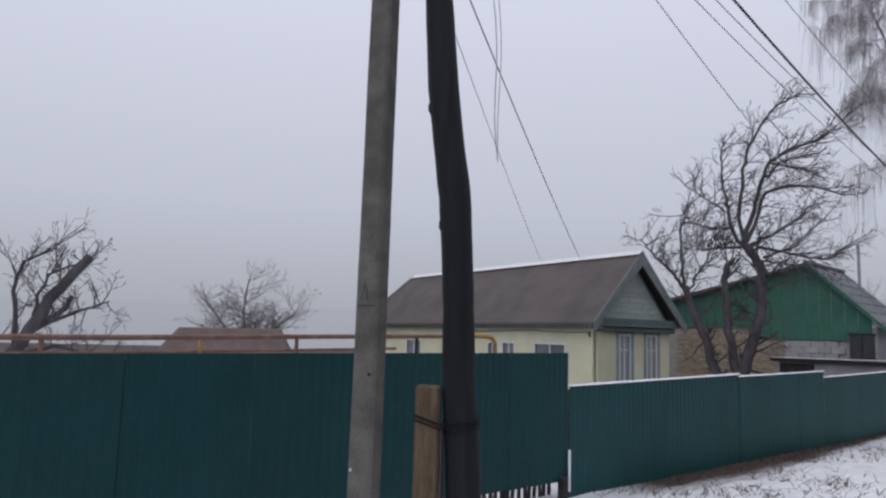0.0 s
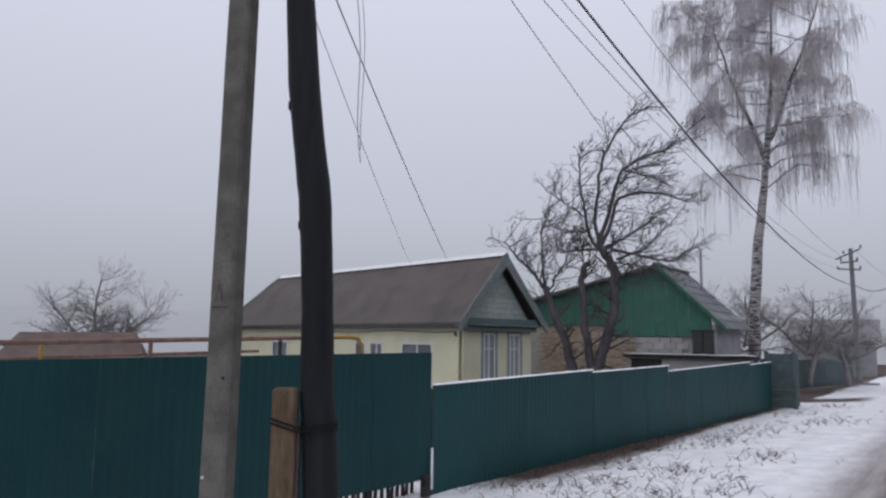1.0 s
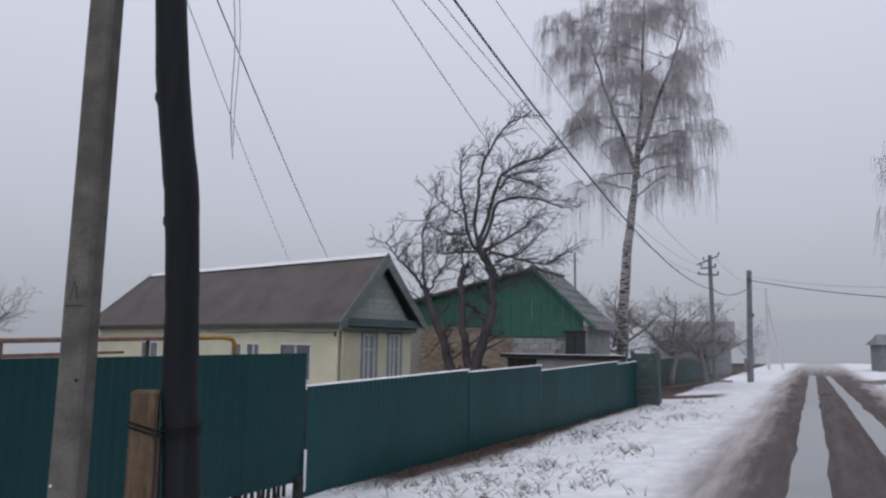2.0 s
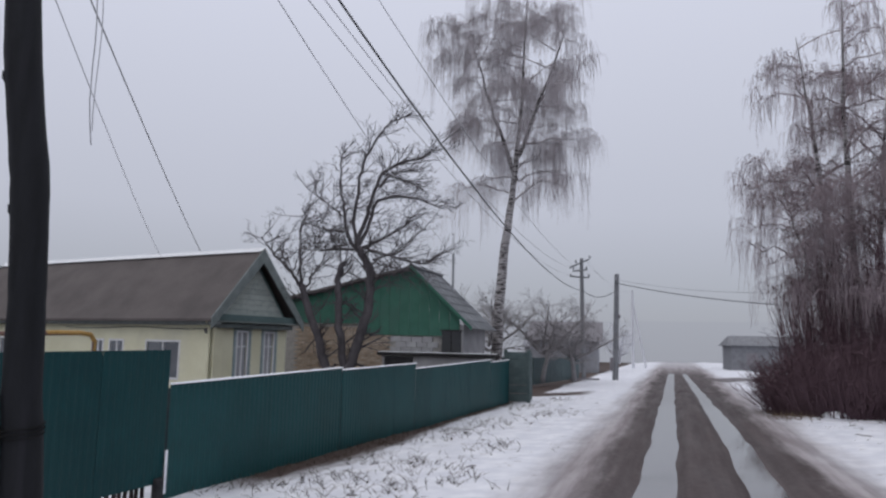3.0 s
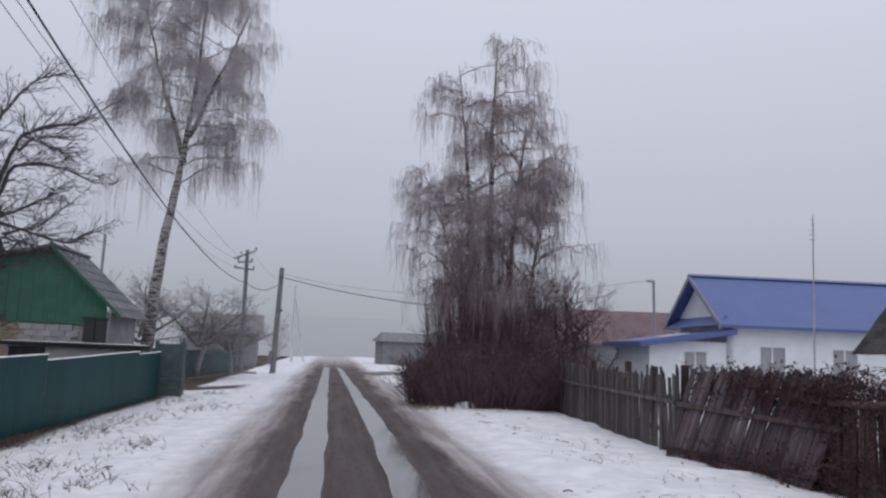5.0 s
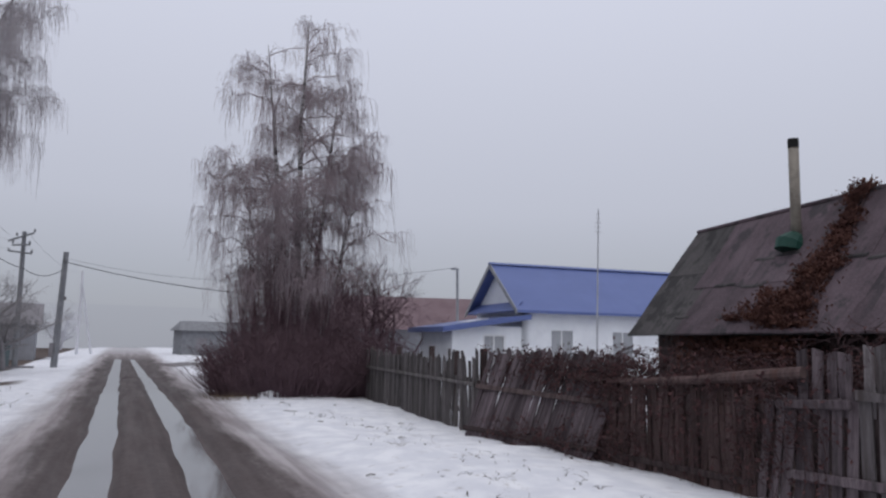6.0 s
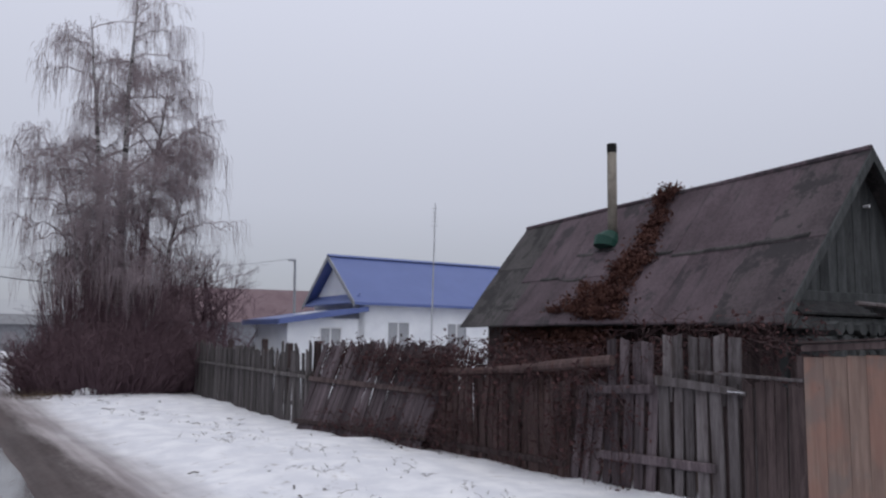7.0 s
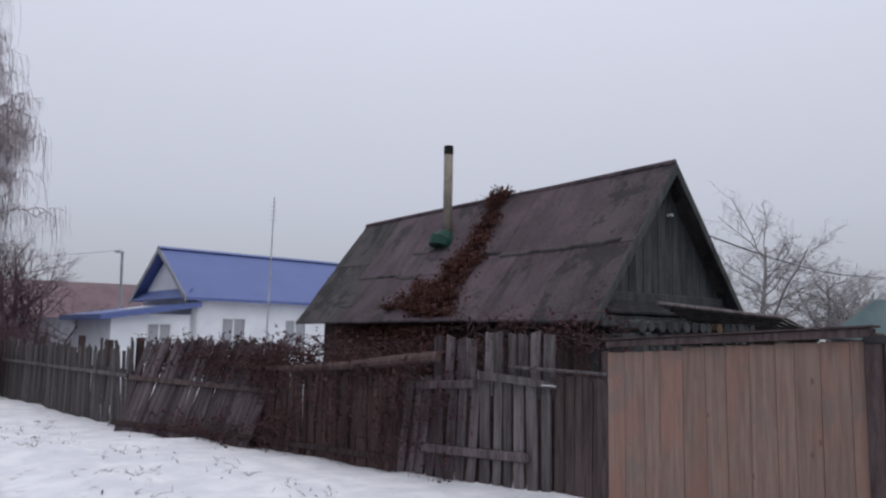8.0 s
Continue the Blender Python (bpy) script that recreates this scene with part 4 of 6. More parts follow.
# service drop to the yellow cottage
wire((-4.37, 3.70, 5.9), (-13.48, 19.39, 4.36), 0.12, 0.0085, M["cable"], "dark service cable dropping to the cottage ridge")
wire((-4.36, 3.76, 5.4), (-15.3, 19.9, 4.3), 0.12, 0.006, M["cable_pale"])
solid("loose_wire", Shape().tube([(-4.35 - 0.02 * math.sin(i), 4.85 + 0.012 * i, 6.6 - 0.21 * i + 0.03 * math.sin(i * 2.1)) for i in range(17)], 0.005, 5), M["cable_pale"], "pale loose wire hanging from the pole top", "wire")
solid("loose_wire", Shape().tube([(-4.38 + 0.03 * math.sin(i * 0.7), 4.95 + 0.01 * i, 6.6 - 0.20 * i) for i in range(17)], 0.004, 5), M["cable_pale"], "pale loose wire hanging from the pole top", "wire")
# lines along the street to the far pole
wire((-4.2, 3.9, 7.3), (-4.95, 44.0, 5.0), 1.2, 0.018, M["cable"], "thick black twisted cable strung along the lane")
wire((-4.7, 3.8, 7.3), (-5.5, 44.0, 5.9), 1.2, 0.008, M["cable_pale"])
wire((-4.55, 3.8, 7.35), (-5.3, 44.0, 6.3), 1.2, 0.008, M["cable_pale"])
wire((-4.0, 3.9, 7.7), (-4.5, 44.0, 5.95), 1.15, 0.007, M["cable_pale"])
wire((-4.2, 3.9, 6.9), (-8.15, 28.1, 5.25), 0.35, 0.008, M["cable_pale"], "grey wire dropping to the green-gabled house")
wire((-4.95, 44.0, 5.0), (-3.2, 44.3, 5.0), 0.35, 0.02, M["cable"], "short slack cable between the two poles")
wire((-3.2, 44.3, 5.7), (12.2, 27.6, 4.72), 0.9, 0.012, M["cable_pale"])
wire((-3.2, 44.3, 5.5), (10.6, 34.0, 3.6), 0.5, 0.022, M["cable"], "dark cable crossing the lane")
wire((-4.9, 44.2, 6.9), (-3.6, 72, 7.0), 0.6, 0.01, M["cable_pale"])
wire((11.6, 5.05, 3.42), (25.5, 5.7, 3.75), 0.2, 0.013, M["cable"], "dark cable leaving the brown house gable")


# ---- right of the lane: old board fence ----
def board_mesh(w, t, h, seed):
    rng = random.Random(seed)
    s = Shape()
    cut = rng.uniform(-0.03, 0.03)
    n = 4
    for i in range(n + 1):
        z = h * i / n
        o = rng.uniform(-0.006, 0.006)
        k = cut if i == n else 0
        s.v += [(-w / 2 + o, 0, z - k), (w / 2 + o, 0, z + k), (w / 2 + o, t, z + k), (-w / 2 + o, t, z - k)]
    for i in range(n):
        s.f += [(i * 4 + j, i * 4 + (j + 1) % 4, i * 4 + 4 + (j + 1) % 4, i * 4 + 4 + j) for j in range(4)]
    s.f += [(3, 2, 1, 0), (n * 4, n * 4 + 1, n * 4 + 2, n * 4 + 3)]
    return s


BOARDS = {k: [board_mesh(0.125, 0.025, 1.0, 90 + i).mesh("board", M[k]) for i in range(5)] for k in ("old_wood", "mossy_wood", "damp_wood", "russet_wood", "dark_wood")}


def board_row(parent, x0, x1, pitch, z0, z1, material, rng, width=(0.8, 1.1), ragged=0.06, tilt=1.2, slant=0.0, y=0.0, skip=0.0):
    x = x0
    while x < x1:
        wd = rng.uniform(*width)
        if rng.random() >= skip:
            h = z1 - z0 + rng.uniform(-ragged, ragged)
            m = pose(x + 0.06, y + rng.uniform(-0.008, 0.008), z0, rng.uniform(-1, 1), rng.gauss(slant, tilt), 0) @ Matrix.Diagonal((wd, 1, h, 1))
            part("board", rng.choice(BOARDS[material]), None, parent, m=m)
        x += pitch * (0.35 + 0.65 * wd) * rng.uniform(0.9, 1.12)


def facing(ax, ay, bx, by, z):
    """Local x from a to b, local -y towards the lane."""
    return heading(ax, ay, z, bx - ax, by - ay)


rng = random.Random(23)
FENCE = "old board fence along the lane"
fa = thing("board_fence", facing(6.9, 22.3, 6.4, 13.55, -0.12), "weathered grey board fence with gaps and leaning pickets", "fence", FENCE)
LA = math.hypot(0.5, 8.75)
board_row(fa, 0.0, LA - 3.4, 0.105, 0.0, 1.50, "mossy_wood", rng, ragged=0.10, tilt=1.6, skip=0.02)
board_row(fa, LA - 3.35, LA - 1.6, 0.120, 0.0, 1.46, "mossy_wood", rng, ragged=0.10, tilt=2.2, skip=0.05)
board_row(fa, LA - 1.55, LA + 0.1, 0.13, 0.05, 1.62, "mossy_wood", rng, width=(0.6, 1.0), ragged=0.14, tilt=5, skip=0.1)
for z in (0.45, 1.08):
    part("rail", Shape().box((0, 0.03, z), (LA, 0.08, z + 0.09), None, 0.01), M["mossy_wood"], fa)
part("outer_rail", Shape().box((0, -0.05, 1.02), (LA - 0.1, -0.012, 1.10), None, 0.01), M["mossy_wood"], fa)
for x in (0.1, 2.9, 5.6, 7.2, LA - 0.05):
    part("post", Shape().box((x - 0.06, 0.08, -0.3), (x + 0.06, 0.2, 1.66 + rng.uniform(-0.05, 0.1)), None, 0.012), M["dark_wood"], fa)

fb = thing("fallen_fence_panel", facing(5.98, 13.2, 6.72, 10.0, -0.06) @ pose(0, 0, 0, -15, 0, 0), "board fence panel that leans back under brambles", "fence", FENCE)
board_row(fb, -0.05, 3.0, 0.112, 0.0, 1.74, "damp_wood", rng, ragged=0.05, tilt=1.5, slant=10.0)
part("rail", Shape().box((0.0, -0.06, 0.98), (3.5, -0.012, 1.07), None, 0.012), M["dark_wood"], fb, m=pose(0, 0, 0, 0, 1.2, 0))
part("rail", Shape().box((-0.1, -0.05, 0.2), (3.2, -0.012, 0.28), None, 0.012), M["dark_wood"], fb)

fc = thing("board_fence", facing(6.90, 10.75, 7.38, 6.55, -0.08), "dark board fence overgrown with dead vines", "fence", FENCE)
LC = math.hypot(0.48, 4.2)
board_row(fc, 0.0, LC - 1.05, 0.132, 0.0, 1.32, "russet_wood", rng, width=(0.45, 1.05), ragged=0.10, tilt=2.6)
board_row(fc, 0.05, LC - 1.0, 0.150, 0.02, 1.24, "dark_wood", rng, width=(0.8, 1.2), ragged=0.05, tilt=1.5, y=0.05)
part("top_beam", Shape().tube([(-0.1, -0.04, 1.30), (1.2, -0.05, 1.31), (2.4, -0.05, 1.40), (3.2, -0.06, 1.49), (LC - 0.24, -0.06, 1.575)], [0.045, 0.05, 0.06, 0.075, 0.07], 9), M["russet_wood"], fc)
part("foot_rail", Shape().box((0, -0.04, 0.16), (LC - 1.0, -0.01, 0.25), None, 0.01), M["dark_wood"], fc)

fd = thing("board_fence", facing(7.38, 6.52, 7.5, 5.0, -0.08), "tall grey board fence patched with broken rails", "fence", FENCE)
board_row(fd, -0.42, 0.35, 0.175, 1.10, 1.84, "damp_wood", rng, width=(0.9, 1.25), ragged=0.04, tilt=1.5, y=0.04)
board_row(fd, 0.38, 1.42, 0.170, 1.12, 1.885, "old_wood", rng, width=(0.85, 1.2), ragged=0.02, tilt=0.8, y=0.035)
board_row(fd, -1.02, 0.30, 0.172, 0.05, 1.30, "damp_wood", rng, width=(0.8, 1.2), ragged=0.06, tilt=2.0, slant=4.0)
board_row(fd, 0.36, 1.42, 0.172, 0.0, 1.34, "old_wood", rng, width=(0.85, 1.15), ragged=0.03, tilt=1.2)
board_row(fd, -1.0, 1.42, 0.21, 0.0, 1.22, "dark_wood", rng, width=(0.9, 1.3), ragged=0.06, tilt=1.5, y=0.07)
part("rail", Shape().box((-0.60, -0.055, 1.175), (0.36, -0.012, 1.285), None, 0.014), M["damp_wood"], fd, m=pose(0, 0, 0, 0, -4.0, 0))
part("broken_rail", Shape().prism([(0.34, -0.06, 1.31), (0.8, -0.06, 1.295), (1.15, -0.06, 1.27), (1.46, -0.06, 1.26), (1.46, -0.06, 1.30), (1.2, -0.06, 1.355), (0.9, -0.06, 1.38), (0.6, -0.06, 1.40), (0.34, -0.06, 1.42)], (0, 0.045, 0)), M["old_wood"], fd, "split grey rail with a snowy edge")
part("upper_lath", Shape().box((0.75, -0.07, 1.49), (2.05, -0.03, 1.525), None, 0.006), M["old_wood"], fd, m=pose(0, 0, 0, 0, 1.5, 0))
part("rail_snow", Shape().box((1.22, -0.064, 1.335), (1.40, -0.058, 1.343)), M["snow"], fd, m=pose(0, -0.004, 0, 0, 2.0, 0))
part("lower_rail", Shape().box((-0.50, -0.06, 0.36), (1.10, -0.012, 0.47), None, 0.014), M["damp_wood"], fd, m=pose(0, 0, 0, 0, -1.5, 0))
part("post", Shape().box((-0.98, 0.09, -0.3), (-0.86, 0.20, 1.42), None, 0.012), M["dark_wood"], fd)

fe = thing("board_fence", facing(7.5, 5.0, 7.52, 4.42, -0.08), "narrow run of dark boards beside the plank gate", "fence", FENCE)
board_row(fe, -0.12, 0.55, 0.128, 0.0, 1.42, "dark_wood", rng, ragged=0.03, tilt=1.0)
part("rail", Shape().box((-0.1, 0.03, 1.2), (0.6, 0.07, 1.28), None, 0.01), M["dark_wood"], fe)

pg = thing("plank_gate", facing(7.5, 4.42, 7.52, 1.90, -0.10), "wide gate of bare pinkish pine planks under a dark cap beam", "gate")
LG = 2.52
x = 0.0
i = 0
while x < LG - 0.02:
    w = min(rng.uniform(0.17, 0.25), LG - x)
    top = 1.745 + 0.145 * (x / LG) - (0.03 if x < 0.62 else 0.0)
    part("plank", Shape().box((x, -0.03 - 0.004 * (i % 2), -0.1), (x + w - 0.003, 0.0, top), None, 0.003), M["gate_wood"], pg)
    x += w
    i += 1
part("cap_beam", Shape().prism([(0.02, -0.10, 1.77), (LG + 0.05, -0.10, 1.915), (LG + 0.05, -0.10, 1.99), (0.02, -0.10, 1.83)], (0, 0.22, 0)), M["dark_wood"], pg)
part("cap_strip", Shape().prism([(-0.02, -0.13, 1.845), (LG + 0.08, -0.13, 2.0), (LG + 0.08, -0.13, 2.018), (-0.02, -0.13, 1.86)], (0, 0.30, 0)), M["dark_wood"], pg, "frayed brown roofing strip")
part("post", Shape().box((LG - 0.006, -0.08, -0.3), (LG + 0.13, 0.08, 1.95), None, 0.012), M["dark_wood"], pg)
part("post", Shape().box((-0.10, 0.01, -0.3), (-0.01, 0.12, 1.72), None, 0.012), M["dark_wood"], pg)
for z in (0.35, 1.35):
    part("brace", Shape().box((0, 0.003, z), (LG, 0.05, z + 0.12), None, 0.008), M["gate_wood"], pg)
fg = thing("board_fence", facing(7.50, 1.86, 7.6, -2.5, -0.1), "dark board fence beyond the gate post", "fence", FENCE)
board_row(fg, 0.0, 4.2, 0.14, 0.0, 1.78, "dark_wood", rng, ragged=0.04, tilt=1.0)
part("cap", Shape().box((-0.05, -0.08, 1.86), (4.3, 0.1, 1.93), None, 0.01), M["mud_trim"], fg)


# ---- brown house: local x along the ridge, local y towards the lane ----
bh = thing("brown_house", Matrix(((0.18, -0.984, 0, 10.4), (0.984, 0.18, 0, 5.1), (0, 0, 1, -0.1), (0, 0, 0, 1))), "old dark wooden house with a patched maroon felt roof", "house")
L, W, E2, R2 = 8.45, 1.6, 2.32, 4.43
for i in range(58):
    x0 = 0.35 + i * 0.137
    part("wall_board", Shape().box((x0, W - 0.42, -0.2), (x0 + 0.131, W - 0.39, E2 + 0.25)), M["dark_wood"], bh)
part("wall_core", Shape().box((0.35, -W + 0.4, -0.2), (L - 0.05, W - 0.425, E2 + 0.2)), M["dark_wood"], bh)


def slope_pt(s, v, lift=0.0):
    """A point on the lane-side roof slope, v measured across from the ridge."""
    sag = -0.05 * math.sin(math.pi * s / L) * math.sin(math.pi * v / W)
    return Vector((s, v, R2 + (E2 - R2) * v / W + sag + lift))


def felt(s0, s1, v0, v1, lift, material, seed):
    q = Shape()
    nx2, ny2 = 10, 8
    for j in range(ny2 + 1):
        for i in range(nx2 + 1):
            a, b = s0 + (s1 - s0) * i / nx2, v0 + (v1 - v0) * j / ny2
            e = 0.014 * noise.noise((a * 2.1 + seed, b * 2.1, 0.3))
            p = slope_pt(a, b, lift + e)
            q.v.append((p.x + (0.03 * noise.noise((b * 3, seed, 0)) if i in (0, nx2) else 0), p.y, p.z))
    k = nx2 + 1
    q.f = [(j * k + i, j * k + i + 1, (j + 1) * k + i + 1, (j + 1) * k + i) for j in range(ny2) for i in range(nx2)]
    n0 = len(q.v)
    rim = [i for i in range(k)] + [j * k + nx2 for j in range(1, ny2 + 1)] + [ny2 * k + i for i in range(nx2 - 1, -1, -1)] + [j * k for j in range(ny2 - 1, 0, -1)]
    q.v += [(q.v[i][0], q.v[i][1], q.v[i][2] - 0.03) for i in rim]
    m = len(rim)
    q.f += [(rim[i], n0 + i, n0 + (i + 1) % m, rim[(i + 1) % m]) for i in range(m)]
    return part("roof_sheet", q, M[material], bh, smooth=False)


part("roof_deck", Shape().prism([(-0.08, 0, R2 - 0.06), (-0.08, W + 0.12, E2 - 0.20), (L + 0.15, W + 0.12, E2 - 0.20), (L + 0.15, 0, R2 - 0.06)], (0, 0, -0.05)), M["mud_trim"], bh)
VE = W + 0.17
for k, (s0, s1, v0, v1, lift, mt) in enumerate((
        (-0.12, 1.15, 0.88, VE, 0.0, "bitumen_roof"), (1.10, 2.35, 0.88, VE, 0.006, "maroon_roof"), (2.30, 4.9, 0.80, VE, 0.012, "maroon_roof"), (4.85, 6.75, 1.02, VE, 0.004, "maroon_roof"), (6.70, L + 0.2, 0.75, VE, 0.0, "mossy_roof"),
        (-0.12, 0.95, 0.0, 0.93, 0.022, "bitumen_roof"), (0.9, 2.75, 0.0, 0.92, 0.026, "maroon_roof"), (2.7, 4.35, 0.0, 0.86, 0.036, "maroon_roof"), (4.3, 5.7, 0.0, 0.70, 0.03, "maroon_roof"), (4.3, 5.7, 0.66, 1.08, 0.022, "maroon_roof"), (5.65, 7.15, 0.0, 1.06, 0.026, "maroon_roof"), (7.1, L + 0.2, 0.0, 0.80, 0.022, "mossy_roof"))):
    felt(s0, s1, v0, v1, lift, mt, k * 3.3)
for s0, s1, v, lift in ((0.15, 2.7, 0.92, 0.058), (2.75, 3.4, 0.87, 0.065), (4.45, 5.0, 0.69, 0.060), (5.05, 5.6, 0.72, 0.060), (5.75, 6.4, 1.06, 0.056), (4.9, 5.5, 1.10, 0.045), (6.6, 7.1, 1.52, 0.035)):
    k = Shape()
    n = 9
    for i in range(n + 1):
        a = s0 + (s1 - s0) * i / n
        w = v + 0.025 * noise.noise((a * 3.0, v, 1.0))
        for dv, dz in ((-0.03, -0.03), (-0.008, -0.008), (0.014, -0.006 + 0.014 * noise.noise((a * 4, 2.0, v))), (0.016, -0.035)):
            k.v.append(tuple(slope_pt(a, w + dv, lift + dz)))
    k.f = [(4 * i + j, 4 * i + 4 + j, 4 * i + 5 + j, 4 * i + 1 + j) for i in range(n) for j in range(3)] + [(0, 1, 2, 3), (4 * n + 3, 4 * n + 2, 4 * n + 1, 4 * n)]
    part("lap_edge", k, M["mossy_roof"], bh, "curled torn edge of a felt sheet")
part("rear_slope", Shape().prism([(-0.12, 0, R2 + 0.02), (L + 0.2, 0, R2 + 0.02), (L + 0.2, -W - 0.15, E2 - 0.2), (-0.12, -W - 0.15, E2 - 0.2)], (0, 0, 0.04)), M["mossy_roof"], bh)
part("ridge_roll", Shape().tube([(-0.12, 0, R2 + 0.03), (2.5, 0, R2 + 0.02), (5.2, 0, R2 + 0.035), (L + 0.2, 0, R2 + 0.03)], 0.045, 6), M["maroon_roof"], bh)
# near gable
for i in range(17):
    y0 = -1.42 + i * 0.168
    ym = y0 + 0.082
    ends = [R2 + (E2 - R2) * abs(q) / W - 0.07 for q in (y0, y0 + 0.163)]
    if abs(ym) < 0.28:
        ends = [min(q, R2 - 0.55 + 0.4 * (ym < -0.05)) for q in ends]
    if min(ends) > E2 + 0.02:
        xb = 0.14 + 0.006 * (i % 2)
        part("gable_board", Shape().prism([(xb, y0, E2 - 0.02), (xb, y0 + 0.163, E2 - 0.02), (xb, y0 + 0.163, ends[1]), (xb, y0, ends[0])], (0.03, 0, 0)), M["gable_wood"], bh)
# near-black sheet stands in for the unlit attic behind the boards
part("gable_dark", Shape().prism([(0.19, -W + 0.1, E2), (0.19, W - 0.1, E2), (0.19, 0, R2 - 0.08)], (0.05, 0, 0)), M["soot_and_shade"], bh)
for sgn in (1, -1):
    part("barge_board", Shape().prism([(-0.15, sgn * (W + 0.16), E2 - 0.30), (-0.15, sgn * (W + 0.16), E2 - 0.16), (-0.15, 0, R2 + 0.02), (-0.15, 0, R2 - 0.16)], (0.03, 0, 0)), M["gable_wood"], bh)
part("gable_skirt", Shape().prism([(-0.2, -W + 0.05, E2 - 0.12), (-0.2, W - 0.05, E2 - 0.12), (0.13, W - 0.05, E2 + 0.07), (0.13, -W + 0.05, E2 + 0.07)], (0, 0, 0.03)), M["mud_trim"], bh)
part("gable_beam", Shape().box((0.08, -W + 0.12, E2 + 0.06), (0.135, W - 0.12, E2 + 0.20), None, 0.012), M["gable_wood"], bh)
part("tie_beam", Shape().box((-0.16, -W - 0.05, E2 - 0.30), (-0.04, W + 0.05, E2 - 0.14), None, 0.014), M["gable_wood"], bh)
part("lamp_hook", Shape().tube([(0.14, -0.16, R2 - 0.72), (0.06, -0.16, R2 - 0.72)], 0.022, 8), M["white_trim"], bh, "small white insulator")
part("corner_post", Shape().box((0.22, W - 0.46, -0.2), (0.36, W - 0.30, E2), None, 0.012), M["gable_wood"], bh)
part("end_wall", Shape().box((0.28, -W + 0.4, -0.2), (0.345, W - 0.42, E2 - 0.05)), M["dark_wood"], bh)
# pipe and its tin collar
cpt = slope_pt(4.73, 0.52)
ch = part("chimney_pipe", Shape().tube([cpt + Vector((0, 0, -0.1)), cpt + Vector((0, 0, 1.70))], 0.09, 14), M["pipe_asbestos"], bh, "pale cement chimney pipe with a sooty rim", smooth=True)
part("sooty_rim", Shape().tube([cpt + Vector((0, 0, 1.69)), cpt + Vector((0, 0, 1.78)), cpt + Vector((0, 0, 1.86))], [0.093, 0.096, 0.092], 14), M["soot_and_shade"], ch)
part("collar", Shape().tube([cpt + Vector((0, 0.16, -0.14)), cpt + Vector((0, 0.13, -0.02)), cpt + Vector((0, 0.04, 0.08)), cpt + Vector((0, 0, 0.16))], [0.24, 0.25, 0.17, 0.095], 14), M["green_plastic"], ch, "green tin collar round the pipe")
part("stub_chimney", Shape().box((3.58, -0.12, R2 - 0.2), (3.80, 0.10, R2 + 0.13), None, 0.03), M["vine"], bh, "low brick stub smothered by vine")
# firewood and poles at the near end
wp = thing("firewood_stack", bh.matrix_world @ pose(-0.35, 0, 0), "stack of split firewood under the gable", "firewood")
for i in range(15):
    for j in range(3):
        a, r = 1.25 - i * 0.185 + 0.08 * (j % 2), rng.uniform(0.062, 0.088)
        z = 1.72 + j * 0.155
        part("log", Shape().tube([(-0.14 + rng.uniform(-0.03, 0.03), a, z), (0.5, a, z)], r, 7), M["stub_wood"] if rng.random() < 0.05 else M["gable_wood"], wp)
part("stack_base", Shape().box((-0.1, -1.5, -0.1), (0.5, 1.35, 1.64)), M["dark_wood"], wp)
lt = thing("lean_to", bh.matrix_world @ pose(-0.45, -1.5, 0), "collapsed lean-to of dark poles and boards beside the house", "lean-to")
for i in range(9):
    z = 2.28 - 0.035 * i
    part("pole", Shape().tube([(-0.15 + 0.05 * i, 2.6 - 0.2 * i, z + 0.05), (-0.1 + 0.06 * i, -0.6, z - 0.05), (0.0 + 0.05 * i, -1.9 - 0.05 * i, z - 0.32)], 0.028, 6), M["gable_wood"] if i % 3 else M["old_wood"], lt)
part("roof", Shape().prism([(0.0, 0.6, 2.02), (0.0, -1.9, 1.66), (2.2, -1.9, 1.66), (2.2, 0.6, 2.02)], (0, 0, 0.04)), M["mossy_roof"], lt)
part("post", Shape().box((0.1, -1.7, -0.2), (0.2, -1.6, 1.75)), M["gable_wood"], lt)


# ---- blue-roofed house: local x along the ridge, local y away from the lane's near end ----
bl = thing("blue_roofed_house", Matrix(((0.9962, 0.0872, 0, 11.85), (-0.0872, 0.9962, 0, 23.5), (0, 0, 1, -0.1), (0, 0, 0, 1))), "white single-storey house with a bright blue metal roof", "house")
L3, W3, E3, R3 = 13.0, 2.25, 2.95, 4.52
wins = [(1.14, 1.90), (3.40, 4.16), (5.6, 6.35), (8.2, 8.95)]
wall(bl, "front_wall", 0.1, L3 - 0.2, -W3 + 0.2, -0.2, E3, M["white_wall"], 0.25, [(a, b, 1.15, 2.28) for a, b in wins])
for a, b in wins:
    window(bl, pose(a, -W3 + 0.24, 1.15), b - a, 1.13, M["white_trim"], 1, False, pane="curtain")
part("gable_wall", Shape().prism([(0.1, -W3 + 0.2, -0.2), (0.1, W3 - 0.2, -0.2), (0.1, W3 - 0.2, E3), (0.1, 0, R3 - 0.12), (0.1, -W3 + 0.2, E3)], (0.2, 0, 0)), M["white_wall"], bl)
part("rear_wall", Shape().box((0.3, W3 - 0.4, -0.2), (L3 - 0.2, W3 - 0.2, E3)), M["white_wall"], bl)
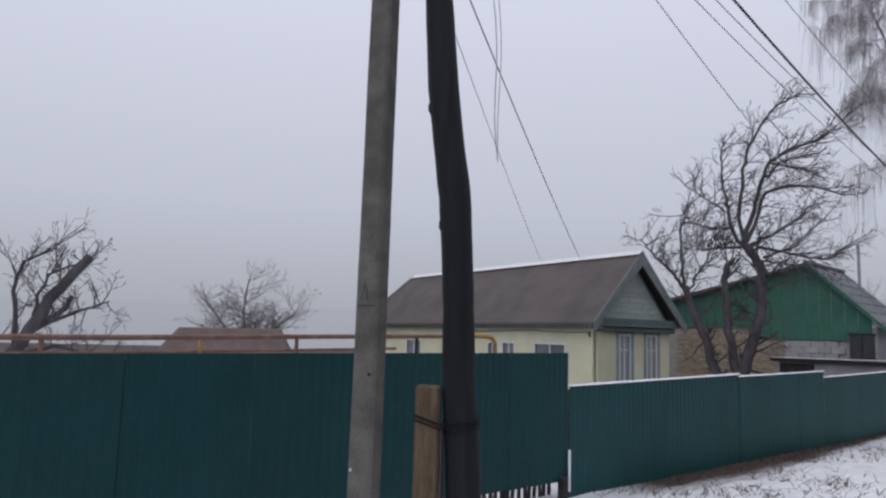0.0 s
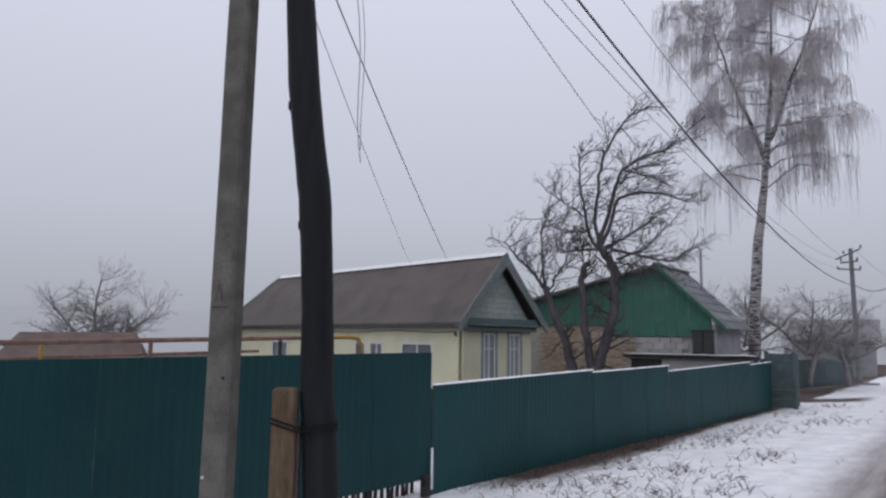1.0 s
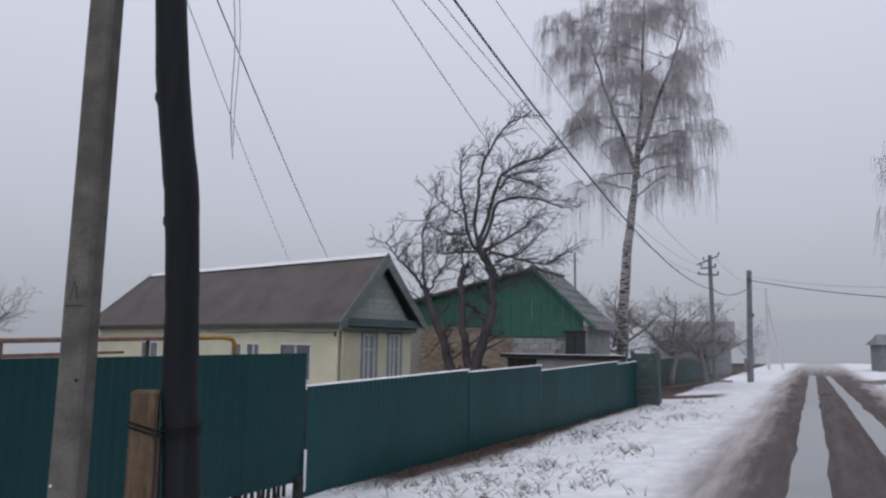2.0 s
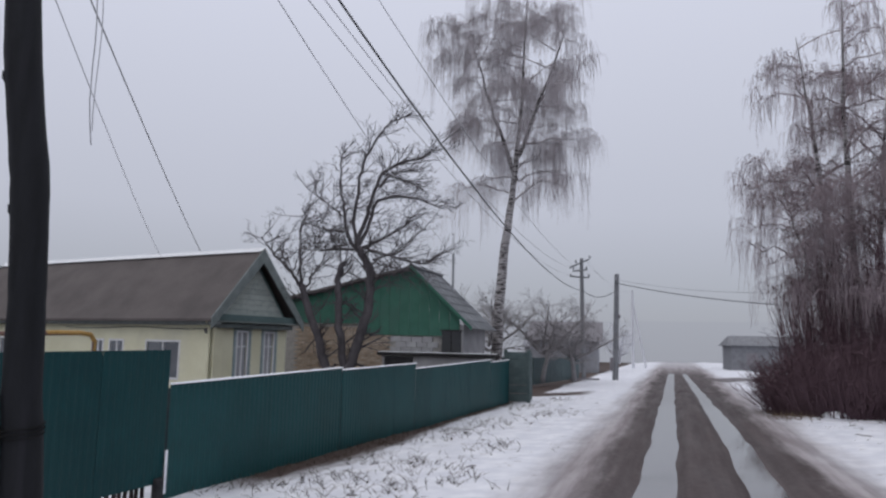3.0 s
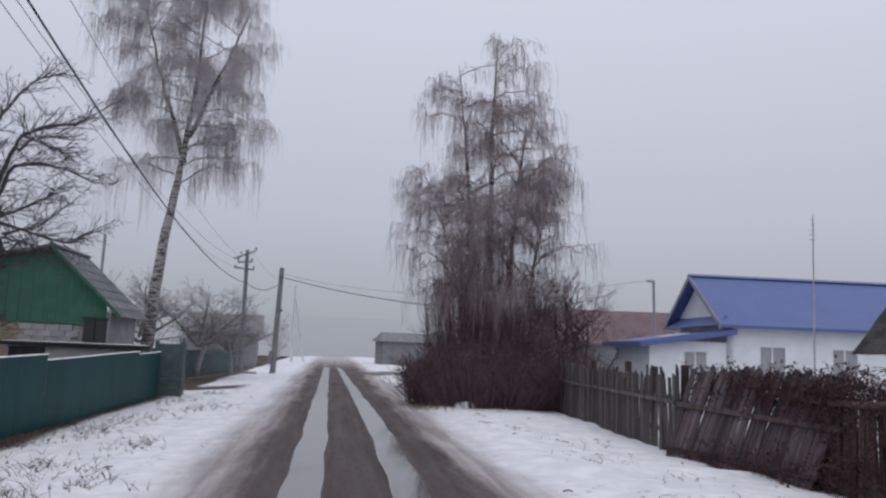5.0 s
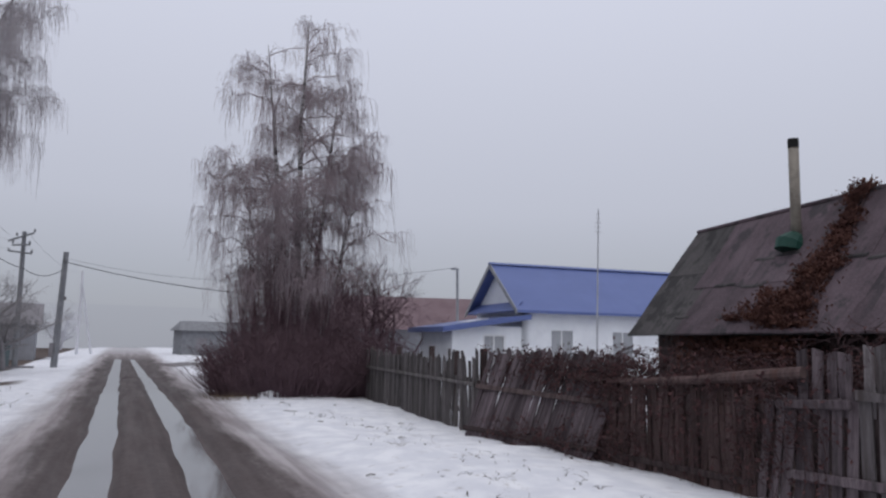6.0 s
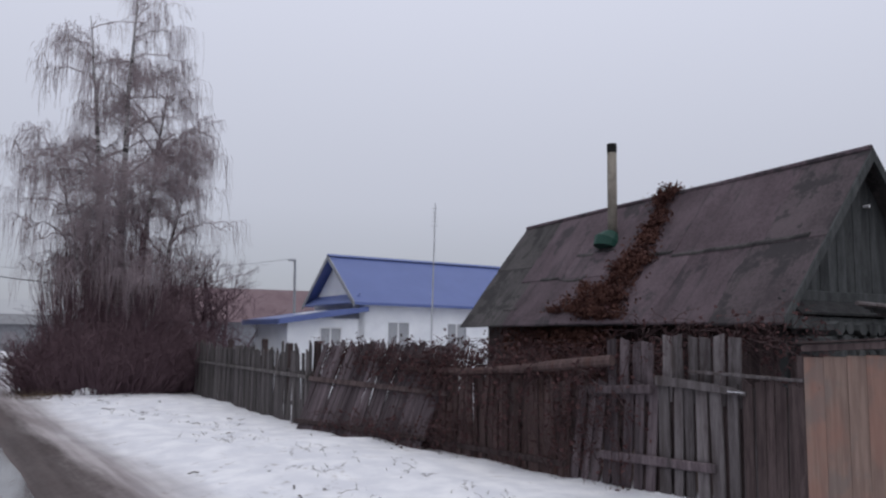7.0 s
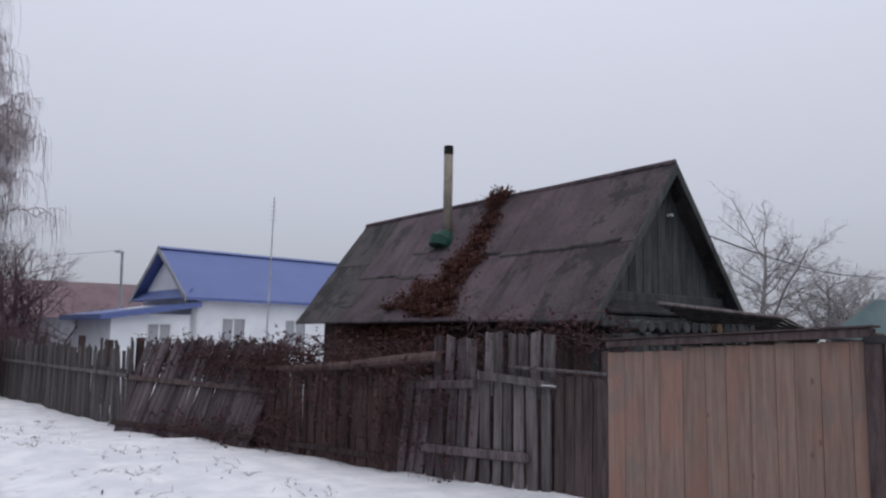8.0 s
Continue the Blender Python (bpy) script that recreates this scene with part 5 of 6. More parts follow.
for sgn in (-1, 1):
    part("roof_slope", Shape().prism([(-0.22, sgn * (W3 + 0.12), E3 - 0.10), (L3, sgn * (W3 + 0.12), E3 - 0.10), (L3, 0, R3), (-0.22, 0, R3)], (0, 0, 0.05)), M["blue_roof"], bl)
    part("barge_board", Shape().prism([(-0.26, sgn * (W3 + 0.14), E3 - 0.2), (-0.26, sgn * (W3 + 0.14), E3 - 0.04), (-0.26, 0, R3 + 0.07), (-0.26, 0, R3 - 0.10)], (0.035, 0, 0)), M["steel_grey"], bl)
part("ridge_cap", Shape().prism([(-0.26, -0.13, R3 + 0.03), (-0.26, 0, R3 + 0.11), (-0.26, 0.13, R3 + 0.03)], (L3 + 0.3, 0, 0)), M["blue_roof"], bl)
part("eave_fascia", Shape().box((-0.22, -W3 - 0.14, E3 - 0.14), (L3, -W3 - 0.10, E3 - 0.06)), M["blue_roof"], bl)
part("gable_ledge", Shape().prism([(-0.24, -W3 + 0.1, E3 - 0.08), (-0.24, W3 - 0.1, E3 - 0.08), (0.09, W3 - 0.1, E3 + 0.22), (0.09, -W3 + 0.1, E3 + 0.22)], (0, 0, 0.03)), M["blue_roof"], bl)
wall(bl, "porch_front", -2.25, 0.1, -W3 + 0.23, -0.2, 2.36, M["white_wall"], 0.15, [(-1.18, -0.52, 0.9, 2.05)])
window(bl, pose(-1.18, -W3 + 0.25, 0.9), 0.66, 1.15, M["white_trim"], 1, False, pane="curtain")
part("porch_side", Shape().box((-2.25, -W3 + 0.38, -0.2), (-2.1, 1.4, 2.25)), M["white_wall"], bl)
part("porch_roof", Shape().prism([(-2.6, -W3 - 0.05, 2.26), (0.3, -W3 - 0.05, 2.72), (0.3, 1.7, 2.72), (-2.6, 1.7, 2.26)], (0, 0, 0.05)), M["blue_roof"], bl)
part("porch_fascia", Shape().prism([(-2.62, -W3 - 0.08, 2.15), (0.3, -W3 - 0.08, 2.61), (0.3, -W3 - 0.08, 2.78), (-2.62, -W3 - 0.08, 2.32)], (0, 0.03, 0)), M["blue_roof"], bl)
part("porch_fascia", Shape().box((-2.65, -W3 - 0.05, 2.15), (-2.62, 1.7, 2.31)), M["blue_roof"], bl)
part("porch_snow", Shape().prism([(-1.5, -1.2, 2.497), (-0.7, -1.2, 2.624), (-0.7, -0.3, 2.624), (-1.5, -0.3, 2.497)], (0, 0, 0.015)), M["snow"], bl, "thin patch of snow on the porch roof")

rr = thing("red_roofed_barn", heading(14.5, 39.5, -0.2, 1, -0.25), "long barn with a faded red roof behind the trees", "barn")
part("wall", Shape().box((-7, -2.5, 0), (7, 2.5, 2.6)), M["far_wall"], rr)
part("roof", Shape().add([(-7.4, -3, 2.5), (7.4, -3, 2.5), (7.4, 3, 2.5), (-7.4, 3, 2.5), (-7.4, 0, 4.35), (7.4, 0, 4.35)], [(0, 1, 5, 4), (1, 2, 5), (2, 3, 4, 5), (3, 0, 4), (3, 2, 1, 0)]), M["red_roof"], rr)

bpo = thing("service_post", pose(12.2, 27.6, -0.1), "thin grey service post with a bent bracket", "post")
part("shaft", Shape().tube([(0.12, 0, 0), (0, 0, 4.75)], [0.07, 0.05], 8), M["steel_grey"], bpo)
part("bracket", Shape().box((-0.28, -0.03, 4.70), (0.06, 0.03, 4.77), None, 0.008), M["steel_grey"], bpo)
am = thing("antenna_mast", pose(11.35, 16.75, -0.28, 0, 0.6, 0), "thin grey antenna mast with short cross rods", "antenna")
part("mast", Shape().tube([(0, 0, 0), (0, 0, 3), (0.01, 0, 5.62)], [0.026, 0.022, 0.014], 8), M["cable_pale"], am)
for z, w in ((5.0, 0.10), (5.12, 0.09), (5.24, 0.09), (5.36, 0.07), (5.48, 0.06)):
    part("rod", Shape().tube([(-w, 0, z), (w, 0, z + 0.01)], 0.007, 5), M["steel_grey"], am)
gr = thing("greenhouse", heading(19.6, 5.5, -0.1, 0.25, -1), "pale green translucent greenhouse roof behind the gate", "greenhouse")
part("wall", Shape().box((0, 0, 0), (5, 4, 2.0)), M["far_wall"], gr)
part("roof", Shape().prism([(-0.2, -0.2, 1.95), (0.9, -0.2, 2.85), (5.2, -0.2, 3.1), (5.2, -0.2, 1.95)], (0, 4.4, 0)), M["pale_green_roof"], gr)
for i in range(6):
    part("rib", Shape().prism([(-0.22, -0.2 + i * 0.85, 1.96), (0.9, -0.2 + i * 0.85, 2.87), (0.9, -0.2 + i * 0.85, 2.84), (-0.2, -0.2 + i * 0.85, 1.93)], (0, 0.05, 0)), M["steel_grey"], gr)


# ---- dead vines and brambles ----
def leaf(shape, p, rng, size):
    a = Vector((rng.gauss(0, 1), rng.gauss(0, 1), rng.gauss(0, 1))).normalized() * size
    b = a.cross(Vector((rng.gauss(0, 1), rng.gauss(0, 1), rng.gauss(0, 1)))).normalized() * size * 0.6
    c = a.cross(b).normalized() * size * 0.25
    shape.add([p - a, p - b + c, p + a, p + b + c], [(0, 1, 2), (0, 2, 3)])


rng = random.Random(77)
vine = thing("climbing_vine", bh.matrix_world.copy(), "dead rust-brown vine climbing over the maroon roof", "vine")
lv, stems = Shape(), Shape()
for strand in range(9):
    pts = []
    off = rng.uniform(-0.45, 0.45)
    for i in range(12):
        t = i / 11
        wdt = 1.0 * (1 - t) + 0.3 * t
        pts.append(slope_pt(3.70 - 0.22 * (1 - t) + off * wdt + rng.gauss(0, 0.04), (W + 0.1) * (1 - t), 0.06 + rng.random() * 0.04))
    stems.tube(pts, 0.014, 4, False)
clumps = [(rng.random() ** 1.3, rng.gauss(0, 0.5), rng.uniform(0.08, 0.22)) for _ in range(60)]
for t, o, size in clumps:
    half = 0.62 * (1 - t) + 0.16
    c = slope_pt(3.70 - 0.15 * (1 - t) + 0.08 * math.sin(t * 8) + o * half, (W + 0.12) * (1 - t), 0.05)
    for i in range(int(620 * size)):
        leaf(lv, c + Vector((rng.gauss(0, size * 0.55), rng.gauss(0, size * 0.5), abs(rng.gauss(0, size * 0.45)) - 0.02)), rng, rng.uniform(0.02, 0.042))
for i in range(3000):
    t = rng.random() ** 1.35
    half = 0.50 * (1 - t) ** 1.2 + 0.10
    s0 = 3.70 - 0.15 * (1 - t) + 0.08 * math.sin(t * 8) + rng.gauss(0, half * 0.5)
    p = slope_pt(s0, (W + 0.15) * (1 - t), 0.03 + abs(rng.gauss(0, 0.07)))
    leaf(lv, p, rng, rng.uniform(0.02, 0.045))
for i in range(34):
    a, b, size = rng.gauss(4.25, 0.42), abs(rng.gauss(0, 0.24)), rng.uniform(0.08, 0.18)
    c = slope_pt(a, W + 0.12 - b, 0.07)
    for j in range(int(560 * size)):
        leaf(lv, c + Vector((rng.gauss(0, size * 0.6), rng.gauss(0, size * 0.5), abs(rng.gauss(0, size * 0.6)) - 0.03)), rng, rng.uniform(0.02, 0.042))
for i in range(8000):
    a = rng.triangular(3.0, 7.4, 4.1)
    low = 1.25 - 0.22 * abs(a - 4.4)
    p = Vector((a, W + 0.07 - abs(rng.gauss(0, 0.16)), E2 - 0.10 - rng.random() ** 1.2 * max(0.3, low)))
    leaf(lv, p, rng, rng.uniform(0.018, 0.042))
for i in range(420):
    leaf(lv, Vector((3.69 + rng.gauss(0, 0.11), rng.gauss(0, 0.10), R2 + 0.02 + abs(rng.gauss(0, 0.08)))), rng, 0.035)
part("foliage", lv, M["vine"], vine)
part("stem_mass", stems, M["bramble"], vine)


def bramble(name, base, length, depth, zs, n_stem, n_leaf, label, seed, hang=0.5):
    rng = random.Random(seed)
    t = thing(name, base, label, "brambles", "dead growth along the board fence")
    a, b = Shape(), Shape()
    for i in range(n_stem):
        x = rng.uniform(0, length)
        z = rng.uniform(*zs)
        p = Vector((x, rng.gauss(0, depth), z))
        q = [p]
        d = Vector((rng.gauss(0, 0.6), rng.gauss(0, 0.25), rng.uniform(-0.6, 0.9)))
        for k in range(4):
            d = d + Vector((rng.gauss(0, 0.25), rng.gauss(0, 0.15), -hang * 0.35))
            q.append(q[-1] + d * rng.uniform(0.08, 0.16))
        a.tube(q, [0.006, 0.006, 0.005, 0.004, 0.003], 3, False)
        for k in range(max(1, n_leaf // n_stem)):
            leaf(b, q[rng.randint(1, 4)] + Vector((rng.gauss(0, 0.05), rng.gauss(0, 0.05), rng.gauss(0, 0.05))), rng, rng.uniform(0.018, 0.04))
    part("stem_mass", a, M["bramble"], t)
    part("dead_foliage", b, M["bramble_leaf"], t)
    return t


bramble("brambles", facing(6.7, 13.3, 7.05, 9.9, -0.08), 3.5, 0.14, (1.2, 1.60), 800, 5200, "tangle of dark red brambles over the leaning panel", 81)
bramble("brambles", facing(6.85, 10.2, 7.3, 6.5, -0.08), 3.6, 0.05, (0.30, 1.5), 300, 1500, "dead brown vines hanging over dark boards", 82, 0.9)
bramble("brambles", facing(7.3, 10.6, 7.9, 6.6, -0.08), 4.2, 0.22, (1.2, 1.72), 700, 4200, "dark brambles rising behind the board fence", 83)
bramble("brambles", facing(7.6, 6.8, 8.1, 4.6, -0.08), 2.4, 0.15, (1.6, 2.1), 160, 700, "dark brambles between fence and brown house", 84)
bramble("brambles", facing(6.2, 12.6, 6.75, 9.9, -0.08), 2.9, 0.10, (0.05, 0.5), 260, 800, "dead stems at the foot of the leaning panel", 85)


# ---- trees ----
def bend(p, d, length, steps, wander, lift, rng, r0, r1):
    """A wandering limb: points and radii."""
    pts, rad = [p.copy()], [r0]
    d = d.normalized()
    for i in range(steps):
        d = (d + Vector((rng.gauss(0, wander), rng.gauss(0, wander), rng.gauss(0, wander) + lift))).normalized()
        p = p + d * (length / steps)
        pts.append(p.copy())
        rad.append(r0 + (r1 - r0) * (i + 1) / steps)
    return pts, rad, d


def sprout(shape, p, d, length, r, level, rng, spec, thin=0.004):
    steps, wander, lift, kids, spread, shrink, sides = spec[level]
    pts, rad, _ = bend(p, d, length, steps, wander, lift, rng, r, r * 0.35 if level < len(spec) - 1 else r * 0.5)
    shape.tube(pts, rad, sides, False)
    if level + 1 >= len(spec):
        return
    for k in range(kids):
        t = 0.25 + 0.75 * (k + rng.random()) / kids
        i = min(int(t * steps), steps - 1)
        f = t * steps - i
        q = pts[i].lerp(pts[i + 1], f)
        axis = (pts[i + 1] - pts[i]).normalized()
        side = axis.cross(Vector((rng.gauss(0, 1), rng.gauss(0, 1), rng.gauss(0, 1))))
        side = side.normalized() if side.length > 0.01 else Vector((1, 0, 0))
        nd = (axis * (1 - spread) + side * spread).normalized()
        sprout(shape, q, nd, length * shrink * rng.uniform(0.6, 1.15) * (1.15 - 0.5 * t), max(rad[i] * 0.6, thin), level + 1, rng, spec, thin)


def bare_tree(name, at, label, stems, spec, bark, twig, seed, group=""):
    """A leafless tree: stems as (direction, length, radius), each with limbs and twigs."""
    rng = random.Random(seed)
    tree = thing(name, pose(*at), label, "tree", group)
    trunk, crown = Shape(), Shape()
    for start, d, length, r, kids, from_t in stems:
        pts, rad, _ = bend(Vector(start), Vector(d), length, 9, 0.07, 0.02, rng, r, r * 0.38)
        trunk.tube(pts, rad, 9)
        for k in range(kids):
            t = from_t + (1 - from_t) * (k + rng.random()) / kids
            i = min(int(t * 9), 8)
            q = pts[i].lerp(pts[i + 1], t * 9 - i)
            a = rng.uniform(0, 2 * math.pi)
            nd = Vector((math.cos(a), math.sin(a), rng.uniform(0.1, 0.9)))
            sprout(crown, q, nd, length * 0.5 * rng.uniform(0.6, 1.1), max(rad[i] * 0.45, 0.012), 0, rng, spec)
    part("trunk", trunk, bark, tree, smooth=True)
    part("crown", crown, twig, tree)
    return tree


FRUIT = [(5, 0.10, 0.04, 7, 0.58, 0.55, 4), (4, 0.11, 0.03, 4, 0.6, 0.60, 3), (2, 0.12, 0.02, 0, 0.6, 0.5, 3)]


WIND = [(5, 0.075, 0.01, 5, 0.46, 0.55, 4), (3, 0.08, 0.01, 3, 0.48, 0.6, 3), (2, 0.12, 0.0, 0, 0.6, 0.5, 3)]


def crooked_tree(name, m, label, limbs, bark, seed, sway, twig=1.0, spec=FRUIT, bushy=1.0):
    """A tree drawn in its own upright plane: limbs as (points (x, z), radius, twigs, sawn)."""
    rng = random.Random(seed)
    tree = thing(name, m, label, "tree")
    crown = Shape()
    for pts, r, kids, sawn in limbs:
        deep = rng.gauss(0, 0.5)
        full = []
        n = len(pts)
        for k, (a, b) in enumerate(zip(pts, pts[1:])):
            for i in range(4):
                t = (k + i / 4) / (n - 1)
                full.append(Vector((a[0] + (b[0] - a[0]) * i / 4 + rng.gauss(0, 0.02), deep * t * (0 if sawn else 1), a[1] + (b[1] - a[1]) * i / 4)))
        full.append(Vector((pts[-1][0], deep * (0 if sawn else 1), pts[-1][1])))
        m2 = len(full)
        rad = [r * (1 - (0.35 if sawn else 0.75) * i / (m2 - 1)) for i in range(m2)]
        part("trunk" if r > 0.09 else "limb", Shape().tube(full, rad, 9 if r > 0.09 else 6), bark, tree, smooth=True)
        for k in range(round(kids * bushy)):
            t = 0.15 + 0.85 * (k + rng.random()) / round(kids * bushy)
            i = min(int(t * (m2 - 1)), m2 - 2)
            q = full[i].lerp(full[i + 1], t * (m2 - 1) - i)
            d = Vector((rng.gauss(sway, 0.8), rng.gauss(0, 0.8), rng.gauss(0.35, 0.5)))
            if spec is not FRUIT:
                d = d.normalized() + (full[i + 1] - full[i]).normalized() * 0.5
            sprout(crown, q, d, rng.uniform(0.45, 1.5) * twig, max(0.012, rad[i] * 0.24), 0, rng, spec, 0.0048)
    part("crown", crown, bark, tree)
    return tree


STEMS = [
    (((-0.30, 0), (-0.36, 1.4), (-0.5, 2.0), (-0.78, 2.7), (-0.99, 3.36)), 0.125, 14, True),
    (((0.05, 0), (0.08, 1.4), (-0.02, 2.0), (-0.1, 2.7), (-0.13, 3.4), (-0.08, 3.75), (0.02, 3.95)), 0.105, 15, True),
    (((0.1, 0), (0.16, 1.4), (0.38, 1.9), (0.6, 2.7), (0.65, 3.5), (0.57, 3.9), (0.28, 4.32)), 0.14, 21, True),
    (((0.28, 4.3), (0.21, 4.9), (0.28, 5.85), (0.45, 6.55), (0.77, 7.15), (1.05, 7.45), (1.5, 7.65)), 0.055, 20, False),
    (((0.28, 4.3), (0.48, 4.95), (0.62, 5.55), (0.85, 6.12), (1.25, 6.37), (1.78, 6.5), (2.08, 6.72)), 0.065, 24, False),
    (((0.34, 4.3), (0.55, 4.87), (0.76, 5.48), (1.23, 5.6), (1.77, 5.55), (2.36, 5.32)), 0.055, 20, False),
    (((0.25, 4.3), (0.0, 4.73), (-0.02, 5.1), (-0.13, 5.7), (-0.16, 6.27), (-0.06, 6.62)), 0.05, 18, False),
]
BOUGHS = [
    (((0.0, 5.0), (-0.41, 5.29), (-0.96, 5.65)), 0.032, 10, False),
    (((0.46, 4.3), (0.95, 4.58), (1.36, 4.86), (1.69, 5.2)), 0.036, 14, False),
    (((0.55, 4.25), (1.08, 4.11), (1.55, 3.97), (1.94, 3.9), (2.17, 4.1)), 0.036, 16, False),
    (((0.68, 4.0), (1.3, 4.25), (2.0, 4.9)), 0.030, 12, False),
    (((0.28, 4.25), (-0.27, 4.25), (-0.61, 4.2), (-0.82, 4.45)), 0.034, 14, False),
    (((0.2, 4.3), (0.0, 4.66), (-0.4, 4.66), (-0.8, 4.75), (-1.03, 5.1)), 0.034, 15, False),
    (((-0.99, 3.3), (-1.22, 3.63), (-1.57, 3.97), (-1.92, 4.4)), 0.045, 16, False),
    (((-0.99, 3.3), (-1.09, 4.04), (-1.13, 4.6), (-1.12, 5.2)), 0.04, 15, False),
    (((-0.95, 3.2), (-0.74, 3.6), (-0.5, 3.95), (-0.45, 4.4)), 0.035, 14, False),
    (((0.9, 6.15), (1.4, 5.95), (1.75, 5.85)), 0.026, 10, False),
    (((0.8, 5.8), (1.1, 6.12), (1.6, 6.1)), 0.026, 10, False),
    (((0.65, 3.3), (1.0, 3.85), (1.34, 3.65)), 0.03, 13, False),
]
crooked_tree("fruit_tree", pose(-7.55, 16.75, -0.25, 0, 0, 24), "bare old fruit tree with dark windswept limbs behind the fence", STEMS + BOUGHS, M["bark_dark"], 21, 0.65, 0.56, WIND, 1.45)
crooked_tree("fruit_tree", pose(-14.3, 3.45, -0.25, 0, 0, 73), "bare fruit tree with a sawn-off leaning trunk", [
    (((0, 0), (0.62, 1.45), (1.15, 2.5), (1.72, 3.25)), 0.125, 9, True),
    (((0.9, 2.05), (1.3, 2.2), (1.5, 2.55)), 0.07, 4, True),
    (((0.5, 1.2), (0.1, 2.2), (-0.4, 2.8), (-0.7, 3.1)), 0.06, 14, False),
    (((0.7, 1.6), (0.6, 2.6), (0.7, 3.1), (1.1, 3.35)), 0.05, 14, False),
    (((0.6, 1.5), (1.3, 1.7), (2.0, 1.5), (2.4, 1.5)), 0.045, 12, False),
    (((0.4, 1.0), (-0.3, 1.8), (-0.9, 2.3)), 0.05, 12, False),
    (((0.8, 1.9), (1.6, 2.3), (2.1, 2.5)), 0.04, 11, False),
    (((0.9, 2.2), (1.1, 2.9), (1.7, 3.2)), 0.04, 11, False),
], M["bark_dark"], 5, 0.1, 0.55, WIND, 1.3)

ORCHARD = [(5, 0.10, 0.05, 9, 0.5, 0.45, 3), (4, 0.14, 0.04, 6, 0.55, 0.5, 3), (2, 0.15, 0.02, 0, 0.5, 0.5, 3)]
BROAD = [(5, 0.08, 0.04, 8, 0.48, 0.55, 4), (4, 0.10, 0.03, 6, 0.5, 0.5, 3), (2, 0.12, 0.02, 0, 0.5, 0.5, 3)]
bare_tree("garden_tree", (-26.8, 15.8, -0.2), "grey bare bushy tree behind the brown shed", [
    ((0, 0, 0), (0.0, 0.0, 1.0), 2.9, 0.14, 16, 0.4), ((0, 0, 1.2), (0.3, 0.6, 0.8), 2.6, 0.09, 15, 0.2), ((0, 0, 1.2), (-0.35, -0.6, 0.8), 2.6, 0.09, 15, 0.2), ((0, 0, 1.4), (0.1, -0.15, 1), 2.8, 0.07, 15, 0.2), ((0, 0, 1.2), (0.2, 0.8, 0.5), 2.1, 0.07, 12, 0.2), ((0, 0, 1.2), (-0.2, -0.8, 0.5), 2.1, 0.07, 12, 0.2)],
    BROAD, M["bark_grey"], M["bark_grey"], 11)
for at, h, seed in (((-8.6, 36.0, 0), 4.9, 31), ((-6.2, 37.4, 0), 4.6, 32), ((-4.9, 39.5, 0), 3.6, 33)):
    bare_tree("garden_tree", at, "pale bare garden tree beside the birch", [
        ((0, 0, 0), (0.05, 0.0, 1.0), h * 0.7, 0.13, 16, 0.35), ((0, 0, h * 0.3), (0.75, 0.2, 0.6), h * 0.62, 0.08, 15, 0.15), ((0, 0, h * 0.3), (-0.75, -0.1, 0.6), h * 0.62, 0.08, 15, 0.15), ((0, 0, h * 0.35), (0.3, -0.5, 0.8), h * 0.55, 0.07, 12, 0.15)],
        BROAD, M["bark_grey"], M["bark_grey"], seed)
for at, h, seed in (((32, 11.6, -0.2), 7.4, 41), ((33, 9.2, -0.2), 5.6, 42), ((30, 8.0, -0.2), 4.2, 43)):
    bare_tree("orchard_tree", at, "pale grey bare tree beyond the brown house", [
        ((0, 0, 0), (0.0, 0.05, 1.0), h * 0.8, 0.15, 24, 0.3), ((0, 0, h * 0.3), (0.2, 0.6, 0.7), h * 0.55, 0.07, 18, 0.2), ((0, 0, h * 0.3), (-0.2, -0.6, 0.7), h * 0.55, 0.07, 18, 0.2)],
        ORCHARD, M["bark_grey"], M["bark_grey"], seed)
# the fog over these trees is put into their colour
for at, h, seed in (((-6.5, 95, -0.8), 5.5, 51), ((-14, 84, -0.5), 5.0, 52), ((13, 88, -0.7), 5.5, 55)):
    bare_tree("far_tree", at, "bare tree with fog paleness in its colour", [
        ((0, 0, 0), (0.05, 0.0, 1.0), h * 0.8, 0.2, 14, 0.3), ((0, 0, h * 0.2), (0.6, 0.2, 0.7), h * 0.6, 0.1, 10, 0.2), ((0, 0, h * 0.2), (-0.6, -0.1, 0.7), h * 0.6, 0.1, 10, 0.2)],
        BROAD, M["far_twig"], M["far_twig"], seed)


def between(profile, z):
    """The crown's reach to the left and to the right at height z."""
    for a, b in zip(profile, profile[1:]):
        if a[0] <= z <= b[0]:
            t = (z - a[0]) / (b[0] - a[0])
            return a[1] + (b[1] - a[1]) * t, a[2] + (b[2] - a[2]) * t
    return profile[-1][1:] if z > profile[-1][0] else profile[0][1:]


def tassel(shape, p, way, long, n, spread, thick, rng):
    """A bunch of twigs that hang from p."""
    for h in range(n):
        s0 = p + Vector((rng.gauss(0, spread), rng.gauss(0, spread), rng.gauss(0, 0.06)))
        ll = long * rng.uniform(0.3, 1.1)
        o = Vector((rng.gauss(0, 0.10), rng.gauss(0, 0.10), 0)) + way * 0.14
        shape.tube([s0, s0 + o * 0.55 + Vector((0, 0, 0.05 - ll * 0.2)), s0 + o * 0.85 + Vector((rng.gauss(0, 0.02), 0, -ll * 0.6)), s0 + o + Vector((rng.gauss(0, 0.05), rng.gauss(0, 0.05), -ll))],
                   [thick, thick * 0.9, thick * 0.75, thick * 0.5], 3, False)


